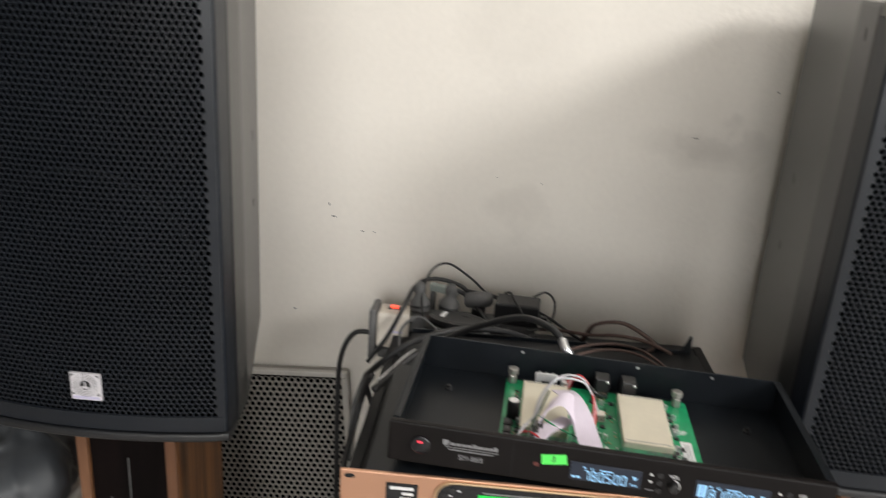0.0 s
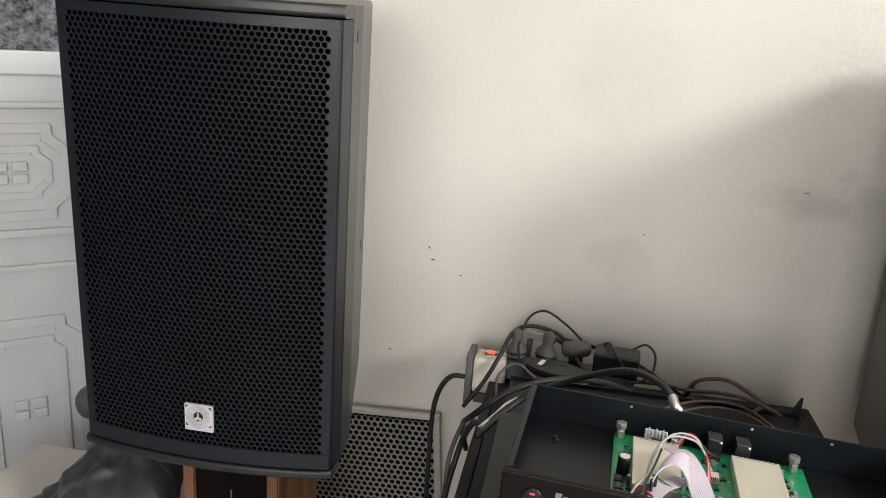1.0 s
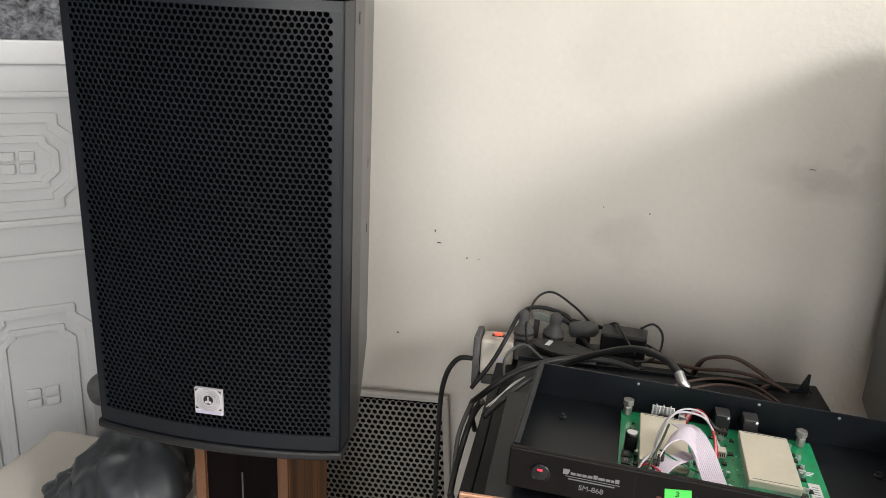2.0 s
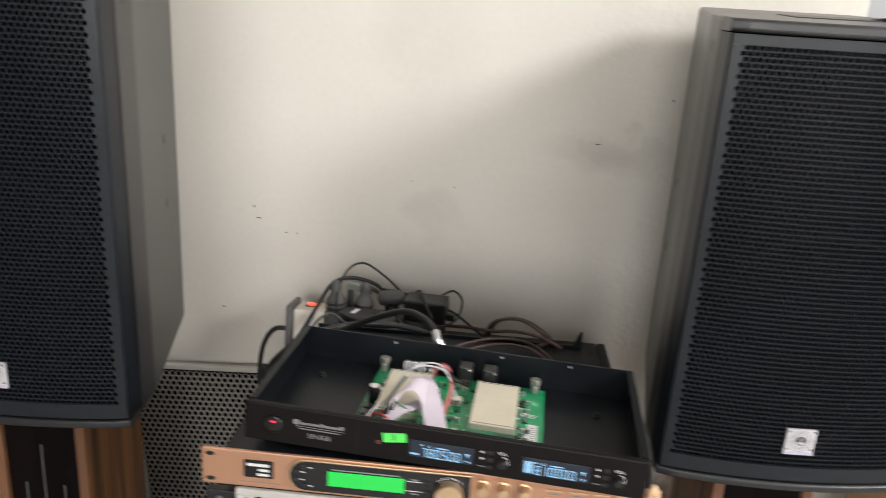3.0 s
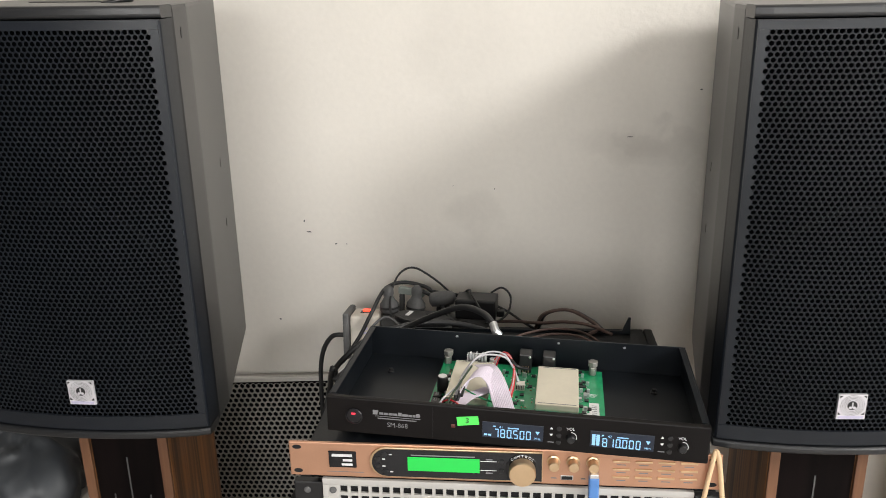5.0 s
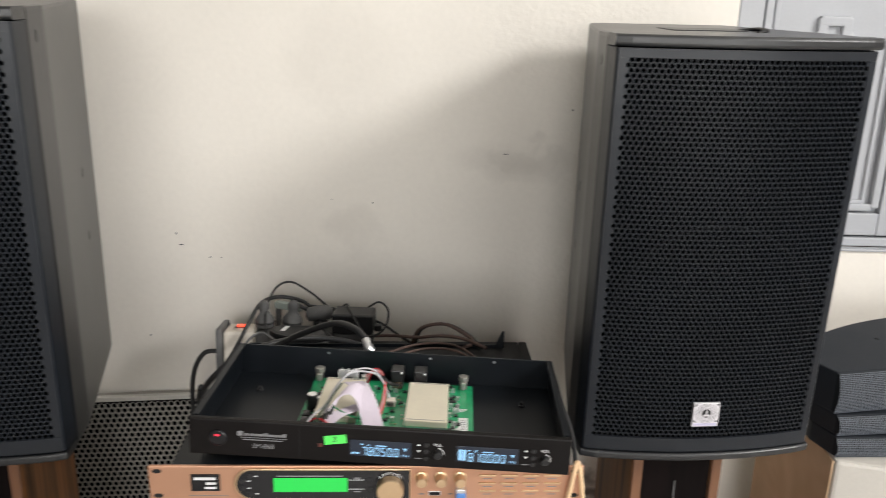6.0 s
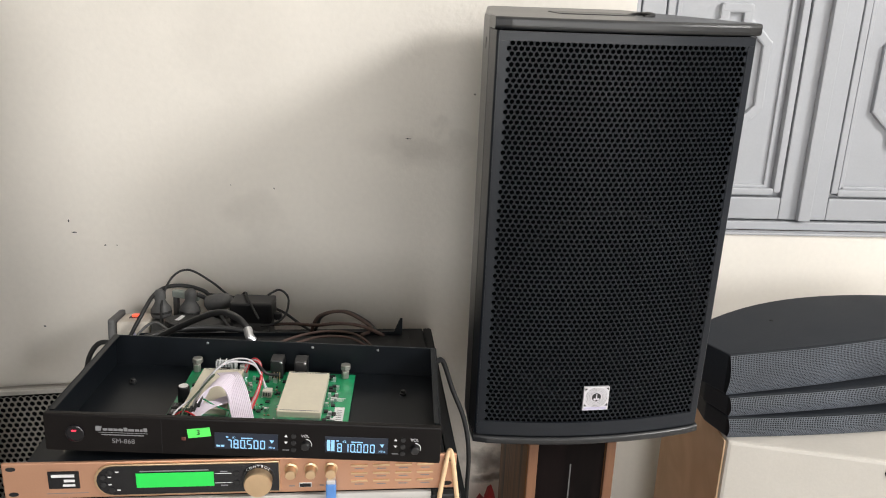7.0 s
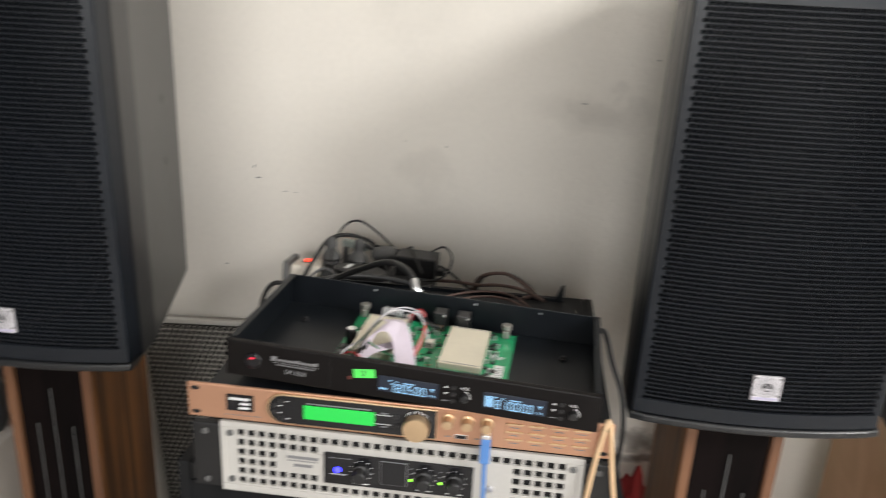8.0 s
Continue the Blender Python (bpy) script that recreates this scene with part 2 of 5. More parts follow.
def holder(name, m, label, category, group="", kind=""):
    ob = new(name)
    ob.empty_display_size = 0.05
    ob.matrix_world = m
    return tagged(ob, label, category, group, kind)


def box(x0, y0, z0, x1, y1, z1, bevel=0.0, bm=None, segments=2):
    """A box with rounded edges; adds to bm when one is given."""
    b = bmesh.new()
    vs = [b.verts.new((x, y, z)) for x in (x0, x1) for y in (y0, y1) for z in (z0, z1)]
    for f in ((0, 1, 3, 2), (4, 6, 7, 5), (0, 4, 5, 1), (2, 3, 7, 6), (0, 2, 6, 4), (1, 5, 7, 3)):
        b.faces.new([vs[i] for i in f])
    if bevel:
        bmesh.ops.bevel(b, geom=b.edges[:], offset=bevel, segments=segments, affect="EDGES", profile=0.6)
    bmesh.ops.recalc_face_normals(b, faces=b.faces[:])
    return join(bm, b)


def join(bm, b):
    if bm is None:
        return b
    me = bpy.data.meshes.new("tmp")
    b.to_mesh(me)
    b.free()
    bm.from_mesh(me)
    bpy.data.meshes.remove(me)
    return bm


def prism(outline, z0, z1, bevel=0.0, bm=None, axis="z"):
    """An upright prism over a plan outline; axis 'y' lays it so that the outline is in x and z."""
    b = bmesh.new()
    lo, hi = [], []
    for p, q in outline:
        lo.append(b.verts.new((p, q, z0) if axis == "z" else (p, z0, q)))
        hi.append(b.verts.new((p, q, z1) if axis == "z" else (p, z1, q)))
    b.faces.new(lo)
    b.faces.new(hi)
    k = len(lo)
    for i in range(k):
        b.faces.new((lo[i], lo[(i + 1) % k], hi[(i + 1) % k], hi[i]))
    bmesh.ops.recalc_face_normals(b, faces=b.faces[:])
    if bevel:
        bmesh.ops.bevel(b, geom=b.edges[:], offset=bevel, segments=2, affect="EDGES", profile=0.6)
    return join(bm, b)


def lathe(profile, m=Matrix(), steps=28, bm=None, caps=True):
    """Turns (radius, height) pairs round z, then moves the shape by m."""
    b = bmesh.new()
    rings = []
    for r, h in profile:
        rings.append([b.verts.new(m @ Vector((r * math.cos(2 * math.pi * i / steps), r * math.sin(2 * math.pi * i / steps), h))) for i in range(steps)])
    for a, c in zip(rings, rings[1:]):
        for i in range(steps):
            b.faces.new((a[i], a[(i + 1) % steps], c[(i + 1) % steps], c[i]))
    if caps and profile[0][0] > 1e-6:
        b.faces.new(rings[0])
    if caps and profile[-1][0] > 1e-6:
        b.faces.new(rings[-1])
    bmesh.ops.remove_doubles(b, verts=b.verts[:], dist=1e-6)
    bmesh.ops.recalc_face_normals(b, faces=b.faces[:])
    return join(bm, b)


def smooth_path(points, per=8):
    """Catmull-Rom through the points."""
    ps = [Vector(p) for p in points]
    ps = [2 * ps[0] - ps[1]] + ps + [2 * ps[-1] - ps[-2]]
    out = []
    for a, b_, c, d in zip(ps, ps[1:], ps[2:], ps[3:]):
        for i in range(per):
            t = i / per
            out.append(0.5 * (2 * b_ + (c - a) * t + (2 * a - 5 * b_ + 4 * c - d) * t * t + (3 * b_ - a - 3 * c + d) * t ** 3))
    out.append(ps[-2])
    return out


def sweep(points, radius, per=8, sides=8, bm=None):
    """A round cable along a smooth path."""
    path = smooth_path(points, per)
    b = bmesh.new()
    rings, side = [], None
    for i, p in enumerate(path):
        d = (path[min(i + 1, len(path) - 1)] - path[max(i - 1, 0)]).normalized()
        if side is None:
            side = d.orthogonal().normalized()
        side = (side - d * side.dot(d)).normalized()
        up = d.cross(side)
        rings.append([b.verts.new(p + radius * (side * math.cos(2 * math.pi * k / sides) + up * math.sin(2 * math.pi * k / sides))) for k in range(sides)])
    for a, c in zip(rings, rings[1:]):
        for k in range(sides):
            b.faces.new((a[k], a[(k + 1) % sides], c[(k + 1) % sides], c[k]))
    b.faces.new(rings[0])
    b.faces.new(rings[-1])
    bmesh.ops.recalc_face_normals(b, faces=b.faces[:])
    return join(bm, b)


def writing(name, body, size, m, mat, parent, align="LEFT", label=""):
    """Raised lettering in the built-in font; m places its plane."""
    cu = bpy.data.curves.new(name, "FONT")
    cu.body, cu.size, cu.align_x, cu.align_y, cu.extrude = body, size, align, "CENTER", 0.0001
    tmp = new(name, cu)
    me = bpy.data.meshes.new_from_object(tmp.evaluated_get(bpy.context.evaluated_depsgraph_get()))
    bpy.data.objects.remove(tmp)
    bpy.data.curves.remove(cu)
    me.materials.clear()
    me.materials.append(mat)
    ob = new(name, me)
    ob.parent = parent
    ob.matrix_local = m
    return tagged(ob, label)


def front(x, z, y=-0.0006):
    """The pose of lettering on a front that faces -y."""
    return pose(x, y, z, 90, 0, 0)


def honeycomb(width, height, pitch, bar, thick, bulge, half=1.0):
    """Perforated sheet with hexagonal holes, bowed forward in the middle; x from the middle, z from 0. Short rows end in blind cells."""
    ro = pitch / math.sqrt(3)
    ri = ro * (1 - bar / pitch)
    unit = [(math.cos(math.radians(60 * k + 30)), math.sin(math.radians(60 * k + 30))) for k in range(6)]
    verts, faces = [], []

    def bow(x):
        return -bulge * (1 - (x / half) ** 2)
    rows, cols = int(height / (1.5 * ro)), int(width / pitch)
    for r in range(rows):
        odd = r % 2
        for c in range(-odd, cols):
            cx = (c - (cols - 1) / 2 + 0.5 * odd) * pitch
            cz = (r + 0.5) * 1.5 * ro
            k = len(verts)
            if odd and c in (-1, cols - 1):
                verts += [(cx + ro * ux, bow(cx + ro * ux), cz + ro * uz) for ux, uz in unit]
                faces.append(tuple(range(k, k + 6)))
                continue
            for rad, dy in ((ro, 0), (0.45 * ro + 0.55 * ri, 0), (ri, 0.0006), (ri, thick)):
                for ux, uz in unit:
                    x = cx + rad * ux
                    verts.append((x, bow(x) + dy, cz + rad * uz))
            for i in range(6):
                j = (i + 1) % 6
                for ring in (k, k + 6, k + 12):
                    faces.append((ring + i, ring + j, ring + 6 + j, ring + 6 + i))
    return verts, faces


def curved_bar(x0, x1, z0, z1, y0, y1, half, bulge, bevel=0.0, steps=18):
    """A bar along x that follows the bow of the grille; y0 and y1 are its front and back, measured from the bow; the front edges are rounded."""
    b, rows = bmesh.new(), []
    arcs = [math.pi / 2 * k / 4 for k in range(5)] if bevel else [0.0]
    for i in range(steps + 1):
        x = x0 + (x1 - x0) * i / steps
        bow = -bulge * (1 - (x / half) ** 2)
        inset = bevel * 0.6 if bevel and i in (0, steps) else 0.0
        yf, yb = bow + y0 + inset, (bow if y1 < 0.02 else 0) + y1
        ring = [(yb, z0)]
        ring += [(yf + bevel * (1 - math.sin(q)), z0 + bevel * (1 - math.cos(q))) for q in arcs]
        ring += [(yf + bevel * (1 - math.cos(q)), z1 - bevel * (1 - math.sin(q))) for q in arcs]
        ring += [(yb, z1)]
        rows.append([b.verts.new((x, y, z)) for y, z in ring])
    for p, q in zip(rows, rows[1:]):
        for k in range(len(p)):
            k2 = (k + 1) % len(p)
            b.faces.new((p[k], q[k], q[k2], p[k2]))
    b.faces.new(rows[0])
    b.faces.new(rows[-1])
    bmesh.ops.recalc_face_normals(b, faces=b.faces[:])
    return b


# ---- room ----
X0, X1, Y0, Y1, TOP = -2.0, 3.6, -3.5, 1.322, 3.8


def structure(name, bm, mat, label, category):
    return thing(name, bm, mat, label, category, kind="structure")


bm = box(X0 - 0.3, Y1, 0, 0.705, Y1 + 0.3, TOP)
box(0.705, 1.478, 0, 1.66, Y1 + 0.3, 0.868, bm=bm)
box(0.705, Y1, 2.15, 1.66, Y1 + 0.3, TOP, bm=bm)
box(1.66, Y1, 0, X1 + 0.2, Y1 + 0.3, TOP, bm=bm)
wall_n = structure("wall_north", bm, CREAM, "cream painted plaster wall with smudges and chips", "wall")
# out of view; dark colour added only to dim reflections in the left grille
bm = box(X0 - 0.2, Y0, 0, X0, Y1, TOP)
structure("wall_west", bm, material("reflection_darkening", (0.10, 0.095, 0.09), 0.85, vary=0.08, bump=0.2), "unseen side wall, darkened so the left speaker reflects less", "wall")
bm = box(X1, Y0, 0, X1 + 0.2, -1.65, TOP)
box(X1, -0.45, 0, X1 + 0.2, Y1, TOP, bm=bm)
box(X1, -1.65, 0, X1 + 0.2, -0.45, 2.35, bm=bm)
box(X1, -1.65, 3.55, X1 + 0.2, -0.45, TOP, bm=bm)
structure("wall_east", bm, WALL, "plain cream painted wall with a high window", "wall")
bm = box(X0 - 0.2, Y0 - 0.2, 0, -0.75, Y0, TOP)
# unseen opening, added to go with the back fill lamp
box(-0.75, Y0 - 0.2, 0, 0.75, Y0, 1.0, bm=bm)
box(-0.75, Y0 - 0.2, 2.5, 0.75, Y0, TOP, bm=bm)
box(0.75, Y0 - 0.2, 0, 1.25, Y0, TOP, bm=bm)
box(3.35, Y0 - 0.2, 0, X1 + 0.2, Y0, TOP, bm=bm)
box(1.25, Y0 - 0.2, 2.65, 3.35, Y0, TOP, bm=bm)
structure("wall_south", bm, WALL, "plain cream painted wall with a wide doorway and an added opening for the fill lamp", "wall")
structure("floor", box(X0 - 0.3, Y0 - 0.3, -0.1, X1 + 0.3, Y1 + 0.4, 0), TILE, "beige tiled floor", "floor")
structure("ceiling", box(X0 - 0.3, Y0 - 0.3, TOP, X1 + 0.3, Y1 + 0.4, TOP + 0.15), CEIL, "white painted ceiling", "ceiling")

# sill of the shuttered window
structure("window_sill", box(0.707, 1.472, 0.868, 1.658, 1.4945, 0.8735, 0.002), SHUTTER, "narrow pale grey window sill", "sill")


# ---- shuttered window ----
def moulding(points, w, h, parent, mat, name="moulding", y=0.0, closed=True):
    """A raised strip along a polyline in x and z, standing h proud of the plane y towards -y."""
    b = bmesh.new()
    n = len(points)
    for i in range(n if closed else n - 1):
        p, q = Vector(points[i]), Vector(points[(i + 1) % n])
        d = (q - p).normalized()
        s = Vector((-d.y, d.x)) * w / 2
        e = d * w * 0.35
        prism([tuple(p - e + s), tuple(q + e + s), tuple(q + e - s), tuple(p - e - s)], y - h - 0.0002 * (i % 3), y + 0.002, min(h * 0.35, w * 0.3), b, axis="y")
    return part(name, b, mat, parent)


def notched(cx, cz, hw, hh, c):
    """A panel outline with stepped-in corners."""
    return [(cx - hw + c, cz - hh), (cx + hw - c, cz - hh), (cx + hw - c, cz - hh + c * 0.5), (cx + hw - c * 0.4, cz - hh + c), (cx + hw, cz - hh + c * 1.4),
            (cx + hw, cz + hh - c * 1.4), (cx + hw - c * 0.4, cz + hh - c), (cx + hw - c, cz + hh - c * 0.5), (cx + hw - c, cz + hh), (cx - hw + c, cz + hh),
            (cx - hw + c, cz + hh - c * 0.5), (cx - hw + c * 0.4, cz + hh - c), (cx - hw, cz + hh - c * 1.4), (cx - hw, cz - hh + c * 1.4), (cx - hw + c * 0.4, cz - hh + c), (cx - hw + c, cz - hh + c * 0.5)]


window = holder("window_1", pose(0, 1.5, 0), "pale grey painted window shutters with raised panels, closed", "window", kind="structure")
bm = box(0.700, -0.005, 0.874, 0.765, 0.08, 2.15, 0.004)
box(1.60, -0.005, 0.874, 1.665, 0.08, 2.15, 0.004, bm=bm)
box(0.765, -0.005, 0.874, 1.60, 0.08, 0.893, 0.003, bm=bm)
box(0.765, -0.005, 2.09, 1.60, 0.08, 2.15, 0.004, bm=bm)
part("window_frame", bm, SHUTTER, window)
for x0, x1 in ((0.769, 1.172), (1.180, 1.596)):
    leaf = part("shutter", box(x0, 0.02, 0.897, x1, 0.045, 2.086, 0.002), SHUTTER, window)
    s = 0.050
    for a, b_, c, d, nm in ((x0, x0 + s, 0.897, 2.086, "stile"), (x1 - s, x1, 0.897, 2.086, "stile"), (x0 + s, x1 - s, 0.897, 0.946, "rail"), (x0 + s, x1 - s, 2.03, 2.086, "rail")):
        part(nm, box(a + 0.0004, 0.0, c, b_ - 0.0004, 0.022, d, 0.003), SHUTTER, leaf)
    for a, b_, c, d in ((x0 + s + 0.0035, x0 + s + 0.019, 0.957, 2.028), (x1 - s - 0.019, x1 - s - 0.0035, 0.957, 2.028), (x0 + s + 0.0195, x1 - s - 0.0195, 0.951, 0.966), (x0 + s + 0.0195, x1 - s - 0.0195, 2.017, 2.028)):
        part("bead", box(a, 0.0015, c, b_, 0.0205, d, 0.003), SHUTTER, leaf)
    w = (x1 - x0) / 2 - s - 0.022
    moulding([((x0 + x1) / 2 - w + 0.010, 0.967), ((x0 + x1) / 2 + w - 0.010, 0.967), ((x0 + x1) / 2 + w - 0.010, 2.018), ((x0 + x1) / 2 - w + 0.010, 2.018)], 0.010, 0.006, leaf, SHUTTER, y=0.02)
    moulding(notched((x0 + x1) / 2, 1.205, w - 0.055, 0.135, 0.05), 0.020, 0.011, leaf, SHUTTER, y=0.02)
    moulding(notched((x0 + x1) / 2, 1.205, w - 0.095, 0.095, 0.035), 0.010, 0.007, leaf, SHUTTER, y=0.02)
    moulding(notched((x0 + x1) / 2, 1.66, w - 0.055, 0.24, 0.05), 0.020, 0.011, leaf, SHUTTER, y=0.02)
part("cover_strip", box(1.160, -0.016, 0.897, 1.188, -0.0005, 2.086, 0.003), SHUTTER, window)

# ---- open door leaf ----
door = holder("door_1", pose(-1.035, 1.300, 0, 0, 0, 223.8) @ pose(0, 0, 0, 0, 0, 180), "white painted door leaf with glass and ornate panels, half open", "door", kind="structure")
bm = box(-0.62, 0.0, 0.02, 0.0, 0.03, 1.222, 0.003)
part("leaf", bm, DOORWHITE, door)
part("pane", box(-0.615, 0.006, 1.224, -0.004, 0.016, 2.05), GLASSDARK, door, "dark patterned glass pane")
for z0, z1, pr in ((1.180, 1.224, 0.014), (1.118, 1.130, 0.012), (0.868, 0.884, 0.012), (0.800, 0.812, 0.010), (2.05, 2.10, 0.01)):
    part("rail", box(-0.622, -pr, z0, 0.002, 0.0, z1, 0.004), DOORWHITE, door)
for cx in (-0.135, -0.44):
    for cz, hh in ((0.995, 0.085), (0.50, 0.19)):
        moulding(notched(cx, cz, 0.10, hh, 0.035), 0.020, 0.006, door, DOORWHITE)
        moulding(notched(cx, cz, 0.065, hh - 0.04, 0.02), 0.014, 0.005, door, DOORWHITE)
        for k in range(4):
            part("rosette", box(cx - 0.032 + 0.034 * (k % 2), -0.006, cz - 0.022 + 0.024 * (k // 2), cx - 0.004 + 0.034 * (k % 2), 0.001, cz - 0.002 + 0.024 * (k // 2), 0.004), DOORWHITE, door)
part("latch", lathe([(0.0, 0.0), (0.030, 0.0), (0.036, 0.008), (0.036, 0.03), (0.026, 0.04), (0.0, 0.042)], pose(-0.018, 0.0, 0.50, 90, 0, 0)), PLUGGREY, door, "grey round latch", True)

# ---- loudspeakers ----
SH, BOW = 0.6145, 0.0189
HALF, FLANGE, CREASE, REAR = 0.1753, 0.1775, 0.1745, 0.1193


def loudspeaker(m, label):
    t = holder("loudspeaker", m, label, "speaker", "pair of loudspeakers")
    h = HALF
    body = part("cabinet", prism([(-FLANGE, 0.0345), (FLANGE, 0.0345), (CREASE, 0.0945), (REAR, 0.364), (-REAR, 0.364), (-CREASE, 0.0945)], 0.0, SH - 0.0005, 0.006), CABINET, t)
    part("backing", box(-h + 0.004, 0.012, 0.005, h - 0.004, 0.0335, SH - 0.005), FOAM, t)
    part("top_lip", curved_bar(-h - 0.003, h + 0.003, SH - 0.0155, SH, -0.006, 0.0335, h, BOW, 0.005), CABINET, t)
    part("bottom_lip", curved_bar(-h - 0.002, h + 0.002, 0.0, 0.0125, -0.005, 0.0335, h, BOW, 0.004), CABINET, t)
    # steel grille: perforated middle, blind borders, sides folded back to the cabinet
    low, high = 0.0140, SH - 0.0172
    pitch, cols, rows = 0.00775, 42, 82
    row = 1.5 * pitch / math.sqrt(3)
    z0 = 0.0355
    v, f = honeycomb(cols * pitch + 0.0001, rows * row + 0.0001, pitch, 0.0018, 0.0016, BOW, h)
    me = bpy.data.meshes.new("grille")
    me.from_pydata([(x, y + 0.001, z + z0) for x, y, z in v], [], f)
    me.materials.append(GRILLE)
    g = new("grille", me)
    g.parent = t
    tagged(g, "black honeycomb steel grille")
    edge, tip = cols * pitch / 2, 0.0006
    part("grille_border", curved_bar(-h + 0.003, h - 0.003, low, z0 + tip, 0.0, 0.004, h, BOW), GRILLE, g)
    part("grille_border", curved_bar(-h + 0.003, h - 0.003, z0 + rows * row - tip, high, 0.0, 0.004, h, BOW), GRILLE, g)
    for s in (-1, 1):
        a, c = sorted((s * edge, s * (h - 0.003)))
        part("grille_border", curved_bar(a, c, z0 + tip + 0.0002, z0 + rows * row - tip - 0.0002, 0.0002, 0.004, h, BOW), GRILLE, g)
        curl = [(s * (h - 0.0034 + 0.0034 * math.sin(q)), 0.0042 - 0.0036 * math.cos(q)) for q in [math.pi / 2 * k / 5 for k in range(6)]]
        part("grille_side", prism(curl + [(s * FLANGE, 0.0325), (s * (FLANGE - 0.002), 0.0325), (s * (h - 0.0034), 0.0060)], low, high), GRILLE, g, smooth=False)
    # driver behind the grille
    part("woofer", lathe([(0.152, 0.0), (0.152, 0.006), (0.149, 0.008), (0.146, 0.006), (0.146, 0.0), (0.152, 0.0)], pose(0, 0.0118, 0.207, 90, 0, 0), 48, caps=False), CONE, t, "dark driver rim behind the grille", True)
    # badge with rings
    zc = 0.0805
    bx = part("badge", box(-0.0195, -BOW - 0.0035, zc - 0.0220, 0.0195, -BOW + 0.001, zc + 0.0165, 0.0008), BADGEWHITE, t, "square silver badge with rings")
    y = -BOW - 0.0040
    face = pose(0, y, zc, 90, 0, 0)
    for r0, r1 in ((0.0160, 0.0158), (0.0138, 0.0136), (0.0116, 0.0114), (0.0094, 0.0092), (0.0068, 0.0)):
        part("ring", lathe([(r1, 0.0), (r0, 0.0), (r0, 0.0005), (r1, 0.0005)] if r1 else [(0.0, 0.0), (r0, 0.0), (r0, 0.0005), (0.0, 0.0005)], face, 36, caps=False), BADGEBLACK if r1 == 0 else GREYPRINT, bx)
    part("emblem", box(-0.0009, y - 0.0012, zc - 0.0036, 0.0009, y, zc + 0.0052, 0.0003), BADGEWHITE, bx)
    for dx in (-0.0027, 0.0027):
        part("emblem", lathe([(0.0011, 0), (0.0020, 0), (0.0020, 0.0006), (0.0011, 0.0006)], pose(dx, y - 0.0006, zc - 0.0030, 90, 0, 0), 14), BADGEWHITE, bx)
    part("strip", box(-0.0172, y, zc - 0.0205, 0.0172, y + 0.0005, zc - 0.0165), BADGEVIOLET, bx)
    for sx in (-1, 1):
        for sz, d in ((zc + 0.0150, 0.004), (zc - 0.0145, -0.004)):
            part("corner", prism([(sx * 0.0178, sz), (sx * 0.0138, sz), (sx * 0.0178, sz - d)], y, y + 0.0005, axis="y"), BADGEBLACK, bx)
    # side screws in oval recesses and top rigging slots
    for s in (-1, 1):
        for yy, zz in ((0.2526, 0.356), (0.2526, 0.2525), (0.064, 0.577)):
            xx = CREASE - (yy - 0.0945) * (CREASE - REAR) / (0.364 - 0.0945) if yy > 0.0945 else FLANGE - (yy - 0.0345) * 0.05
            turn = 11.6 if yy > 0.0945 else 2.9
            oval = [(0.0028 * math.cos(q), 0.0075 * math.sin(q)) for q in [2 * math.pi * k / 14 for k in range(14)]]
            sc = part("screw", prism(oval, -0.0004, 0.0006), BLACKPLASTIC, t)
            sc.matrix_local = pose(s * xx, yy, zz, 0, 0, s * turn) @ pose(0, 0, 0, 90, 0, 90 * s)
    part("rigging_plate", box(-0.06, 0.12, SH - 0.0012, 0.05, 0.19, SH + 0.0008, 0.0008), BLACKPLASTIC, t)
    part("top_handle", sweep([(0.055, 0.10, SH - 0.002), (0.075, 0.115, SH + 0.002), (0.075, 0.15, SH + 0.002), (0.055, 0.165, SH - 0.002)], 0.003), BLACKPLASTIC, t, smooth=True)
    return t


right = loudspeaker(pose(0.576, 0.916, 0.702, 1.8, -0.2, 4.85), "black loudspeaker with honeycomb grille, beside the grey shutters")
left = copy_thing(right, pose(-0.514, 0.819, 0.719, 2.27, 0.87, 4.1))
tagged(left, "black loudspeaker with honeycomb grille, beside the white door")


def stand(m, top, label):
    w, d, e = 0.146, 0.18, 0.017
    t = holder("speaker_stand", m, label, "stand", "pair of stands")
    for s in (-1, 1):
        x0 = -w / 2 if s < 0 else w / 2 - e
        part("side_panel", box(x0, 0.004, 0.0, x0 + e, d, top, 0.002), WALNUT, t)
        part("edge_strip", box(x0 + 0.0005, -0.002, 0.0, x0 + e - 0.0005, 0.0038, top, 0.0015), OAK, t, "light wood edging")
    fp = part("front_panel", box(-w / 2 + e + 0.0005, 0.003, 0.0, w / 2 - e - 0.0005, 0.018, top - 0.001, 0.001), DARKPANEL, t, "dark brown front panel")
    # slits drawn as thin strips; their paler grey is the reflection, put into colour
    for x, h in ((-0.029, 0.146), (0.0, 0.078), (0.031, 0.146)):
        part("groove_glint", box(x - 0.0012, 0.0022, 0.05, x + 0.0012, 0.004, top - h, 0.0004), PLUGGREY, fp)
    part("back_panel", box(-w / 2 + e + 0.0005, d - 0.018, 0.0, w / 2 - e - 0.0005, d - 0.003, top - 0.001), WALNUT, t)
    part("top_board", box(-w / 2 + e + 0.0005, 0.0185, top - 0.02, w / 2 - e - 0.0005, d - 0.0185, top - 0.002), WALNUT, t)
    part("base", box(-w / 2 - 0.06, -0.04, 0.0, w / 2 + 0.06, d + 0.05, 0.03, 0.004), DARKPANEL, t)
    return t


